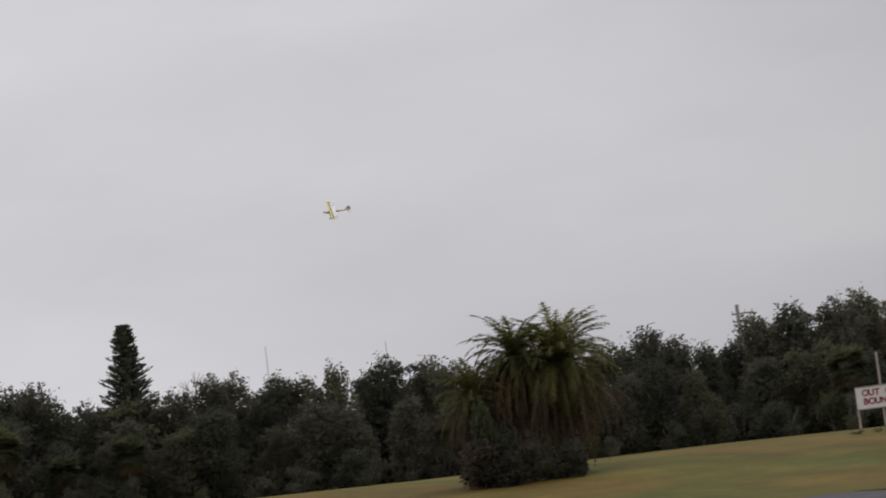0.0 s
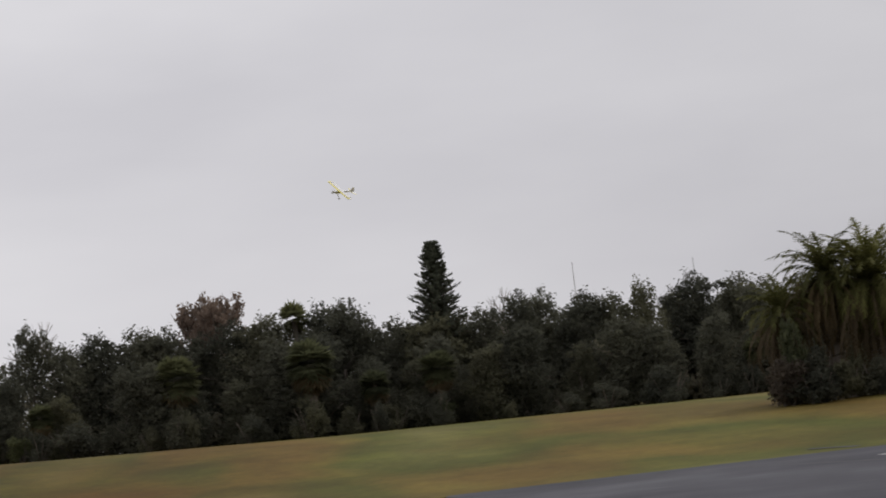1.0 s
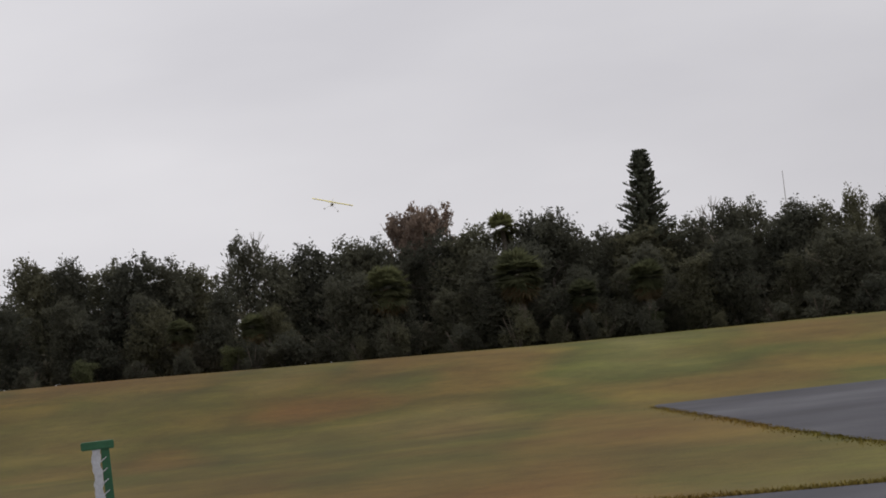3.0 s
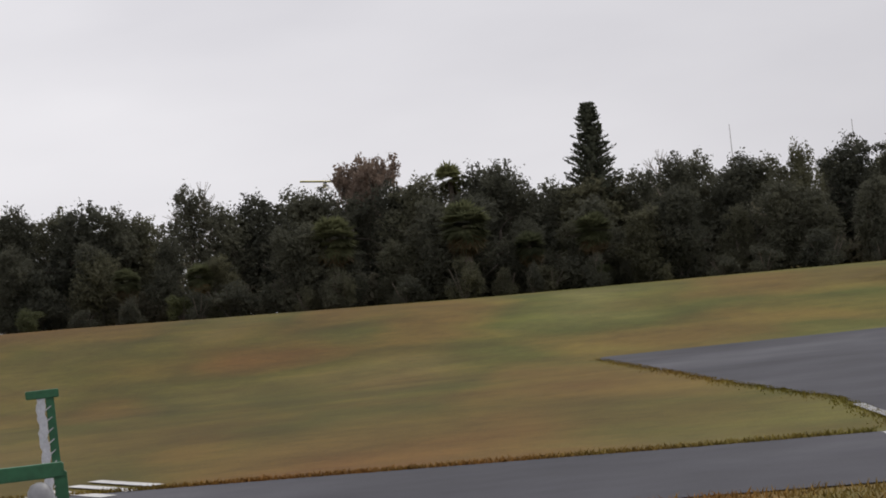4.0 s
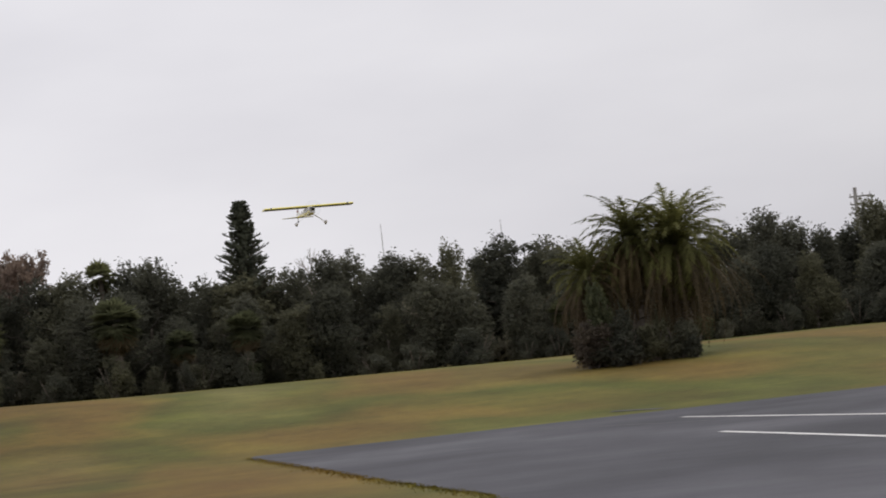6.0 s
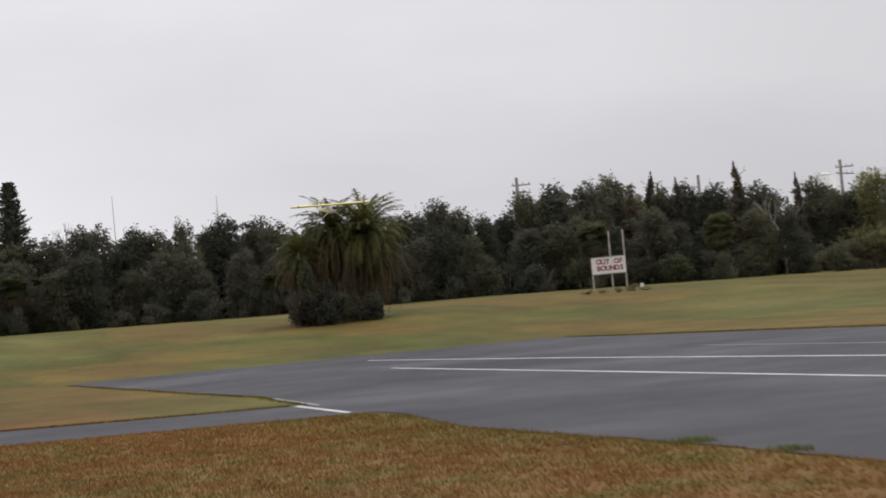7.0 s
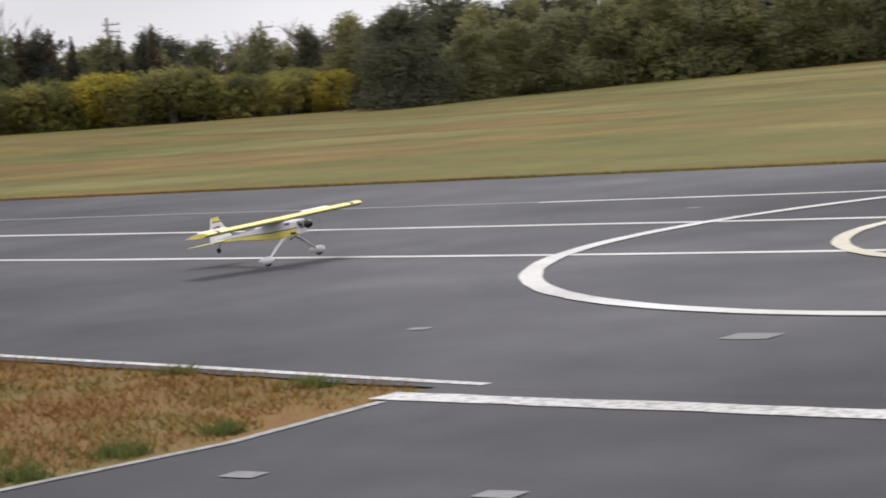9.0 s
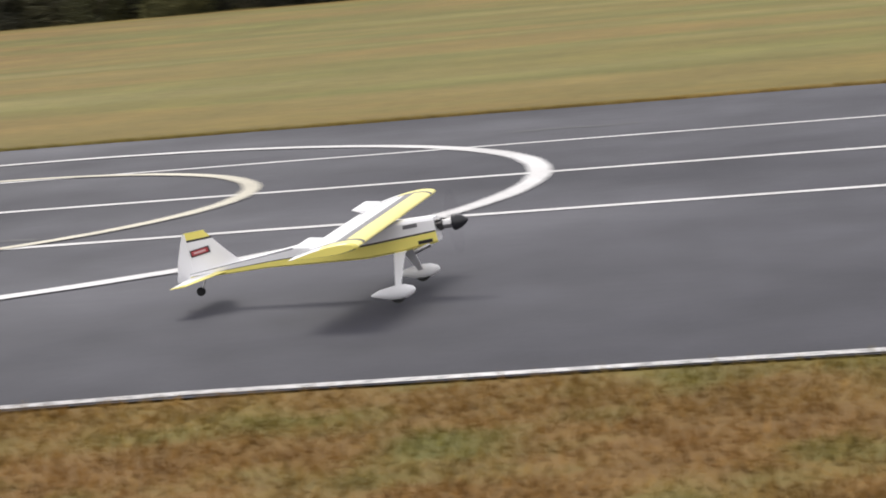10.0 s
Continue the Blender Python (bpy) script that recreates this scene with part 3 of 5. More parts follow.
def make_bare(seed, label, tall=5.0, leafmat=None, leaves=500):
    """A thin winter tree: forked twigs and few leaves."""
    rng = random.Random(seed)
    t = tagged(new("bare_tree"), label, "tree", group="trees of the wood")
    bm = bmesh.new()
    tips = []

    def grow(p, d, length, r, depth):
        q = p + d * length
        tube(bm, p, q, r, r * 0.7, 5, False)
        if depth == 0:
            tips.append(q)
            return
        for k in range(3 if depth > 1 else 4):
            e = (d + Vector((rng.uniform(-0.75, 0.75), rng.uniform(-0.75, 0.75), rng.uniform(-0.15, 0.5)))).normalized()
            grow(p + d * length * rng.uniform(0.55, 1.0), e, length * rng.uniform(0.55, 0.8), r * 0.6, depth - 1)

    grow(Vector((0, 0, -0.1)), Vector((0, 0, 1)), tall * 0.38, 0.09, 4)
    part("trunk", bm, M_TWIG, t)
    if leafmat:
        bl = [(q.x, q.y, q.z, 0.3, 0.3, 0.25) for q in tips[::3]]
        raw("crown", *crown_mesh(seed, bl, leaves, 0.09, 0.2), leafmat, t)
    return t


def frond(verts, faces, base, az, droop, length, width, rng, pairs=22, up=0.9):
    """One pinnate palm leaf: an arching rib with narrow leaflets to both sides."""
    d = Vector((math.cos(az), math.sin(az), 0))
    side = Vector((-d.y, d.x, 0))
    p, ang = Vector(base), up
    rib = [p.copy()]
    for k in range(pairs):
        p = p + (d * math.cos(ang) + Vector((0, 0, math.sin(ang)))) * length / pairs
        ang -= droop / pairs * (0.5 + 1.1 * k / pairs)
        rib.append(p.copy())
    for k in range(1, len(rib)):
        s = k / pairs
        w = width * (0.35 + 0.65 * math.sin(math.pi * min(1, 0.12 + s * 0.9))) * rng.uniform(0.85, 1.1)
        t = (rib[k] - rib[k - 1]).normalized()
        for q in (-1, 1):
            e = rib[k] + (side * q * rng.uniform(0.45, 0.95) + t * 0.75 + Vector((0, 0, rng.uniform(-0.6, 0.15)))).normalized() * w * rng.uniform(0.75, 1.2)
            b = len(verts)
            verts += [tuple(rib[k] - t * 0.024), tuple(rib[k] + t * 0.028), tuple(e)]
            faces.append((b, b + 1, b + 2))
        b = len(verts)
        verts += [tuple(rib[k - 1] + side * 0.018), tuple(rib[k - 1] - side * 0.018), tuple(rib[k])]
        faces.append((b, b + 1, b + 2))


def make_date_palm(x, y, crown_z, length, fronds, seed, dry, label, reach_down=1.0):
    rng = random.Random(seed)
    t = tagged(new("date_palm"), label, "palm tree", group="clump of date palms")
    z0 = gz(x, y)
    t.matrix_basis = pose(x, y, z0)
    h = crown_z - z0
    bm = bmesh.new()
    p, r = Vector((0, 0, -0.2)), 0.24
    for k in range(9):
        q = Vector((0.05 * math.sin(k), 0.04 * math.cos(k * 1.3), h * (k + 1) / 9))
        tube(bm, p, q, r * 1.12, r * 0.92, 12)
        p = q
    part("trunk", bm, M_BARK, t)
    verts, faces = [], []
    for k in range(fronds):
        s = k / fronds
        up = 1.40 - 2.1 * s + rng.uniform(-0.15, 0.15)
        frond(verts, faces, (0, 0, h + 0.05 * (1 - s)), k * 2.4 + rng.uniform(-0.3, 0.3), 1.0 + 1.15 * s + rng.uniform(-0.1, 0.25), length * rng.uniform(0.85, 1.1), 0.42 * length / 2.2, rng, 34, up)
    raw("crown", verts, faces, M_LEAF_PALM, t)
    verts, faces = [], []
    for k in range(dry):
        frond(verts, faces, (0, 0, h - 0.1), k * 2.4 + rng.uniform(-0.9, 0.9), 1.0 + rng.uniform(0, 0.8), length * rng.uniform(0.5, 1.15) * reach_down, 0.22 * length / 2.2, rng, 26, -0.5 + rng.uniform(-0.6, 0.5))
    raw("skirt", verts, faces, M_LEAF_PALM_DRY, t, "hanging dry brown fronds")
    return t


def make_sabal(seed, label, tall=3.2, fan=0.60, skirt=30, green=90, stem=0.42):
    """A cabbage palm: a round head of fans, some hanging dead."""
    rng = random.Random(seed)
    t = tagged(new("cabbage_palm"), label, "palm tree", group="cabbage palms")
    bm = bmesh.new()
    tube(bm, (0, 0, -0.2), (0.05, 0, tall * 0.75), 0.15, 0.12, 10)
    part("trunk", bm, M_BARK, t)

    def fans(n, lo, hi, stem):
        verts, faces = [], []
        for k in range(n):
            a = k * 2.4 + rng.uniform(-0.3, 0.3)
            e = rng.uniform(lo, hi)
            d = Vector((math.cos(a) * math.cos(e), math.sin(a) * math.cos(e), math.sin(e)))
            c = Vector((0, 0, tall * 0.76)) + d * stem * rng.uniform(0.7, 1.1)
            side = d.cross(Vector((0, 0, 1))).normalized()
            upv = side.cross(d)
            for j in range(13):
                g = -1.45 + 2.9 * j / 12
                e2 = c + (d * math.cos(g) + side * math.sin(g)) * fan * rng.uniform(0.8, 1.1) - Vector((0, 0, 0.14 * fan)) - upv * 0.12 * fan * rng.random()
                w = side * math.cos(g) * 0.05 - d * math.sin(g) * 0.05
                b = len(verts)
                verts.extend([tuple(c), tuple(c.lerp(e2, 0.6) + w), tuple(e2), tuple(c.lerp(e2, 0.6) - w)])
                faces.append((b, b + 1, b + 2, b + 3))
        return verts, faces

    raw("crown", *fans(green, -1.15, 1.35, stem), M_LEAF_SABAL, t)
    raw("skirt", *fans(skirt, -1.5, -0.8, 0.5), M_LEAF_PALM_DRY, t, "hanging dry brown fans")
    return t


def make_norfolk(x, y, top):
    """The tall tiered pine that stands over the wood."""
    rng = random.Random(5)
    z0 = gz(x, y)
    h = top - z0
    t = tagged(new("norfolk_pine"), "tall dark tiered pine standing above the wood", "tree")
    t.matrix_basis = pose(x, y, z0, 0, 1.2, 0)
    bm = bmesh.new()
    tube(bm, (0, 0, -0.2), (0, 0, h * 0.97), 0.16, 0.03, 10)
    tiers = 26
    verts, faces = [], []
    for k in range(tiers):
        s = k / (tiers - 1)
        z = h * (0.40 + 0.56 * s)
        reach = (0.21 + 1.12 * (1 - s) ** 0.9) * rng.uniform(0.82, 1.12)
        for j in range(8):
            a = j * 6.283 / 8 + k * 0.6 + rng.uniform(-0.2, 0.2)
            d = Vector((math.cos(a), math.sin(a), rng.uniform(0.3, 0.62)))
            e = Vector((0, 0, z)) + d * reach * rng.uniform(0.78, 1.1)
            b = Vector((0, 0, z + rng.uniform(-0.06, 0.06)))
            tube(bm, b, e, 0.022, 0.008, 4, False)
            for i in range(16):
                f = 0.22 + 0.78 * i / 15
                c = b.lerp(e, f)
                for q in range(2):
                    o = Vector((rng.uniform(-1, 1), rng.uniform(-1, 1), rng.uniform(0.1, 1.0))).normalized() * 0.19 * (1.15 - 0.4 * f)
                    w = o.cross(d).normalized() * 0.032
                    n = len(verts)
                    verts.extend([tuple(c - w), tuple(c + w), tuple(c + o + w * 0.6), tuple(c + o - w * 0.6)])
                    faces.append((n, n + 1, n + 2, n + 3))
    part("trunk", bm, M_BARK, t)
    raw("crown", verts, faces, M_LEAF_NORFOLK, t)


def make_shrub(seed, leafmat, label, name="shrub", wide=1.6, tall=2.0, leaves=5500, size=0.065):
    rng = random.Random(seed)
    t = tagged(new(name), label, "shrub", group="shrubs at the wood's edge")
    bm = bmesh.new()
    for k in range(7):
        a = rng.uniform(0, 6.28)
        tube(bm, (0.1 * math.cos(a), 0.1 * math.sin(a), -0.1), (wide * 0.5 * math.cos(a), wide * 0.5 * math.sin(a), tall * rng.uniform(0.5, 0.85)), 0.035, 0.01, 5, False)
    part("trunk", bm, M_BARK, t)
    bl = []
    for k in range(12):
        a, d = rng.uniform(0, 6.28), wide * rng.uniform(0.05, 0.62)
        bl.append((d * math.cos(a), d * math.sin(a), tall * rng.uniform(0.12, 0.8), wide * 0.34, wide * 0.34, tall * rng.uniform(0.16, 0.26)))
    raw("crown", *crown_mesh(seed, bl, leaves, size, 0.45), leafmat, t)
    return t


def plant(proto, az, r, height, base_tall, wide=1.0, turn=0.0, sink=0.0):
    x, y = polar(az, r)
    height *= 0.94
    s = height / base_tall
    m = pose(x, y, gz(x, y) - sink, 0, 0, turn) @ Matrix.Diagonal((s * wide, s * wide, s, 1))
    return copy_thing(proto, m)


def hide_away(proto):
    """Remove a pattern tree once its copies stand."""
    for o in (*proto.children_recursive, proto):
        bpy.data.objects.remove(o)


oaks = [make_broadleaf(20 + k, M_LEAF, "dense dark green broadleaf tree in the wood", 2.0, 5.0) for k in range(4)]
olives = [make_broadleaf(40 + k, M_LEAF_OLIVE, "olive green broadleaf tree in the wood", 1.9, 5.0) for k in range(3)]
cedars = [make_cedar(60 + k, M_LEAF_CEDAR, "dark brownish cedar standing in the wood", 1.0 + 0.2 * k) for k in range(2)]
browns = [make_bare(70, "thin tree with brown winter leaves above the wood", 5.0, M_LEAF_BROWN, 2600)]
bares = [make_bare(75 + k, "bare pale twigged tree above the wood", 5.0) for k in range(2)]
sabals = [make_sabal(80 + k, "cabbage palm with a round head of fans and dry hanging leaves") for k in range(2)]
sabal_tall = make_sabal(86, "tall cabbage palm whose head stands above the wood", 6.1, 0.60, 2, 26, 0.24)
plant(sabal_tall, 15.72, 113.6, 6.5, 6.1, 0.9, 30)
hide_away(sabal_tall)
large_bush = make_broadleaf(140, M_LEAF_BUSH, "large round dark green bush before the wood", 3.0, 4.3, 30000, 0.04, 0.085, 26, 0.25)
for _az, _r, _h, _w in [(-22.85, 106.5, 4.5, 0.98), (-36.3, 105, 5.2, 0.95), (-39.4, 105, 5.4, 0.98)]:
    plant(large_bush, _az, _r, _h, 4.3, _w, _az * 40)
hide_away(large_bush)
umbrellas = [make_broadleaf(90 + k, M_LEAF, "open tree with a flat tufted top above the wood", 1.5, 5.0, 6000, 0.62, 0.08, 9, 0.4) for k in range(2)]
shrubs_y = [make_shrub(100 + k, M_LEAF_YELLOW, "yellow-green shrub at the edge of the wood") for k in range(2)]
shrubs_g = [make_shrub(105, M_LEAF_GOLD, "golden yellow flowering shrub at the edge of the wood")]
shrub_low = make_shrub(120, M_LEAF, "low dark shrub at the edge of the wood")
shrubs_dry = [make_shrub(115, M_SHRUB_DRY, "dry grey-brown shrub beside the containers")]
shrubs_d = [make_shrub(110 + k, M_SHRUB_GREY, "grey-green shrub at the edge of the wood") for k in range(2)]

# The skyline of the wood: bearing in degrees and height of the treetop, 114 m away.
WOOD_LEFT = [(28.0, 7.2), (26.4, 7.1), (24.9, 7.0), (24.2, 6.8), (23.5, 6.5), (22.8, 6.6), (22.3, 6.3), (21.6, 6.0), (20.2, 6.1), (19.4, 6.35), (18.7, 6.4), (18.2, 6.2), (17.6, 5.9), (17.0, 6.2), (16.4, 6.3), (15.3, 6.5), (14.9, 6.5), (14.3, 5.8), (13.7, 5.6)]
WOOD_MID = [(13.1, 5.5), (12.6, 5.6), (12.2, 5.7), (11.4, 6.0), (10.9, 6.0), (10.1, 5.8), (9.6, 5.6), (8.4, 5.5), (7.9, 6.0), (7.2, 5.8), (6.6, 5.4), (6.0, 5.4), (5.3, 5.2), (4.6, 5.2), (3.7, 5.4), (3.0, 5.8), (2.4, 5.3), (1.8, 4.9), (1.3, 5.0), (0.8, 5.8), (0.0, 6.1), (-0.6, 5.9), (-1.3, 6.3)]
WOOD_RIGHT = [(-2.2, 5.6), (-2.9, 5.6), (-3.6, 5.4), (-4.6, 5.2), (-5.0, 4.8), (-6.1, 5.2), (-6.8, 4.6), (-7.4, 5.3), (-8.6, 5.5), (-9.5, 5.3), (-10.7, 5.9), (-11.7, 5.1), (-12.6, 5.1), (-13.2, 5.2), (-14.0, 5.0), (-14.6, 5.1), (-15.7, 4.6), (-17.0, 4.8), (-18.0, 4.1), (-19.4, 4.3), (-20.7, 4.3), (-21.7, 4.7), (-22.8, 4.8), (-23.7, 4.6)]
WOOD_FAR = [(-24.9, 4.6), (-25.9, 4.7), (-26.9, 4.9), (-28.3, 5.0), (-29.6, 4.9), (-31.0, 5.0), (-32.3, 5.1), (-33.6, 5.2), (-35.2, 5.2), (-37.0, 5.4), (-38.8, 5.6), (-40.6, 5.8), (-42.7, 5.9), (-44.7, 5.7), (-46.8, 5.6), (-49.0, 5.4), (-51.5, 5.3), (-54.0, 5.2), (-57.0, 5.2), (-61.0, 5.0), (-66.0, 5.0), (-72.0, 5.0)]
rng = random.Random(9)
for az, top in WOOD_LEFT + WOOD_MID + WOOD_RIGHT + WOOD_FAR:
    x, y = polar(az, 114)
    kind = rng.choice(oaks if az > -6 else (oaks + olives if az > -24 else olives))
    plant(kind, az + rng.uniform(-0.1, 0.1), 114 + rng.uniform(-1, 1.5), top - gz(x, y), 5.0, rng.uniform(0.85, 1.1), rng.uniform(0, 360))
    # the lower front of the wood
    kind = rng.choice(oaks if az > -6 else (oaks + olives if az > -24 else olives))
    plant(kind, az + rng.uniform(-0.5, 0.5), (110.5 if az > -6 or az < -24 else 115) + rng.uniform(-0.8, 0.8), (top - gz(x, y)) * rng.uniform(0.5, 0.8), 5.0, rng.uniform(0.9, 1.3), rng.uniform(0, 360))
    if -24 < az < -1:
        plant(rng.choice(oaks + olives), az + rng.uniform(0.2, 0.6), 117 + rng.uniform(-1, 1), (top - gz(x, y)) * rng.uniform(0.72, 0.9), 5.0, 1.5, rng.uniform(0, 360))
    kind = rng.choice(oaks)
    plant(kind, az + rng.uniform(-0.5, 0.5), 119 + rng.uniform(-1, 1), (top - gz(x, y)) * rng.uniform(0.82, 0.95), 5.0, 1.35, rng.uniform(0, 360))
for az, top in [(20.8, 6.8), (9.0, 5.8), (-10.9, 6.0), (-8.0, 5.4)]:
    x, y = polar(az, 113)
    plant(umbrellas[rng.randint(0, 1)], az, 113, top - gz(x, y) + 0.1, 5.0, 0.7, rng.uniform(0, 360))
for az, top, w in [(-1.7, 5.9, 0.8), (-2.2, 6.4, 0.8), (-2.8, 6.0, 0.8), (-4.2, 6.5, 0.9), (-5.6, 5.7, 0.7), (-13.4, 6.2, 0.7), (-13.9, 5.5, 0.9), (-14.6, 5.4, 0.8), (-12.7, 5.3, 1.0), (-15.1, 4.9, 0.9), (-17.0, 5.2, 0.8), (-16.2, 4.8, 1.0)]:
    x, y = polar(az, 113.5)
    plant(cedars[rng.randint(0, 1)], az, 113.5, top - gz(x, y), 5.0, w, rng.uniform(0, 360))
plant(browns[0], 17.42, 116.0, 6.2, 4.2, 0.62, 40)
plant(browns[0], 17.52, 116.3, 6.05, 4.2, 0.58, 190)
plant(browns[0], 17.34, 116.6, 5.9, 4.2, 0.55, 300)
for az, r, h in [(11.6, 116, 4.9), (20.5, 116, 5.2), (15.9, 116, 4.6), (18.4, 116, 4.6), (-13.45, 115, 5.9), (-20.8, 116, 5.0), (-18.6, 116, 4.6), (-5.2, 112, 4.2)]:
    plant(bares[rng.randint(0, 1)], az, r, h, 4.2, 0.8, rng.uniform(0, 360))
for az, r, h in [(17.95, 109.5, 3.6), (12.98, 109.3, 2.9), (15.4, 109.3, 3.8), (-0.72, 107.8, 3.2), (-3.7, 107.8, 3.1), (14.2, 109.2, 2.4), (20.6, 109.5, 2.2), (22.0, 109.5, 2.2), (6.9, 109.5, 2.2)]:
    plant(sabals[rng.randint(0, 1)], az, r, h, 3.2, 0.42 if h > 5 else 1.0, rng.uniform(0, 360))
    plant(shrub_low, az + rng.uniform(-0.15, 0.15), r - 1.0, h * rng.uniform(0.4, 0.55), 2.0, rng.uniform(0.6, 0.9), rng.uniform(0, 360))
# the shrub belt before the wood on the far side of the containers
for k in range(66):
    az = -9.4 - 0.18 * k + rng.uniform(-0.15, 0.15)
    gold = rng.random() < (0.45 if -16.4 < az < -15.2 else 0.05)
    kind = shrubs_g[0] if gold else rng.choice(shrubs_y * 4 + shrubs_d)
    plant(kind, az, (113.2 if az > -13.6 else 111.0) + rng.uniform(-0.7, 0.7), rng.uniform(2.2, 2.9) * (1.0 if az > -18 else 0.85), 2.0, rng.uniform(0.8, 1.15), rng.uniform(0, 360))
for az, r, h, w in [(-7.0, 108.8, 1.4, 1.0), (-7.35, 109.0, 1.9, 1.0), (-7.75, 108.6, 2.1, 0.95), (-8.25, 108.8, 2.0, 1.0), (-8.75, 108.4, 1.5, 1.0), (-9.1, 108.9, 1.35, 0.9)]:
    plant(shrubs_dry[0], az, r, h, 2.0, w, rng.uniform(0, 360))
for k in range(34):
    az = 27 - 1.02 * k + rng.uniform(-0.3, 0.3)
    plant(rng.choice(shrubs_d + [shrub_low] * 9 if az > -6 else shrubs_d + [shrub_low] * 2), az, 108.2 + rng.uniform(-0.4, 1.0), rng.uniform(0.5, 1.5), 2.0, rng.uniform(0.8, 1.5), rng.uniform(0, 360))
for k in range(30):
    az = -24.6 - 1.1 * k + rng.uniform(-0.3, 0.3)
    plant(rng.choice(olives if az > -35 else oaks + olives), az, 109.5 + rng.uniform(-1.2, 1.2), rng.uniform(3.6, 4.9), 5.0, rng.uniform(1.1, 1.5), rng.uniform(0, 360), 0.25)
    plant(rng.choice(oaks), az + 0.5, 116.5 + rng.uniform(-1, 1), rng.uniform(4.6, 5.6), 5.0, rng.uniform(1.2, 1.5), rng.uniform(0, 360), 0.2)
for proto in oaks + olives + cedars + browns + bares + sabals + umbrellas + shrubs_y + shrubs_g + shrubs_d + shrubs_dry + [shrub_low]:
    hide_away(proto)
make_norfolk(*polar(12.98, 114), 8.5)

# undergrowth that closes the wood behind its front row
bl = []
for k in range(190):
    az = 32 - 0.56 * k
    x, y = polar(az, 116.5 + rng.uniform(-1.5, 1.5))
    bl.append((x, y, gz(x, y) + 1.2, 1.5, 1.0, 1.5))
    x, y = polar(az + 0.15, 112.5)
    bl.append((x, y, gz(x, y) + 0.5, 1.3, 0.8, 0.9))
    x, y = polar(az + 0.25, 121)
    bl.append((x, y, gz(x, y) + 2.0, 1.6, 1.0, 1.8))
tagged(raw("undergrowth", *crown_mesh(300, bl, 190000, 0.15, 0.1), M_UNDERGROWTH), "dark dense undergrowth of the wood", "undergrowth", kind="stuff")

# the clump of date palms on the field
make_date_palm(*polar(5.42, 86.5), 4.2, 1.55, 64, 14, 201, "date palm with upright arching green fronds", 1.4)
make_date_palm(*polar(4.66, 86.5), 3.85, 1.85, 160, 44, 202, "large date palm with dense drooping fronds and dry skirt", 1.5)
make_date_palm(*polar(6.25, 86.2), 3.25, 1.35, 60, 22, 203, "smaller date palm with drooping yellowing fronds", 1.3)
for az, r, h, w, m in [(6.15, 85, 2.3, 0.55, 0), (5.7, 84.9, 1.5, 0.6, 2), (5.2, 85.2, 1.2, 0.65, 2), (4.75, 85.2, 1.0, 0.6, 2), (6.3, 84.7, 1.2, 0.7, 1), (5.8, 84.5, 0.9, 0.8, 2), (4.5, 84.9, 0.7, 0.4, 2)]:
    s = make_shrub(int(az * 100), (M_SHRUB_GREY, M_LEAF_CEDAR, M_LEAF)[m], "shrub growing round the foot of the palms", "shrub", 0.9, 1.5, 5000, 0.06)
    x, y = polar(az, r)
    s.matrix_basis = pose(x, y, gz(x, y)) @ Matrix.Diagonal((w * 1.2, w * 1.2, h / 1.5, 1))


# ---- sign, poles, containers ----
def text_mesh(word, size, material, parent, m, name="letters"):
    cu = bpy.data.curves.new(name, "FONT")
    cu.body, cu.size, cu.extrude, cu.align_x, cu.align_y = word, size, 0.006, "CENTER", "CENTER"
    cu.offset = 0.006
    tmp = new("tmp", cu)
    me = bpy.data.meshes.new_from_object(tmp.evaluated_get(bpy.context.evaluated_depsgraph_get()))
    bpy.data.objects.remove(tmp)
    me.materials.clear()
    me.materials.append(material)
    ob = new(name, me)
    ob.parent = parent
    ob.matrix_basis = m
    return ob


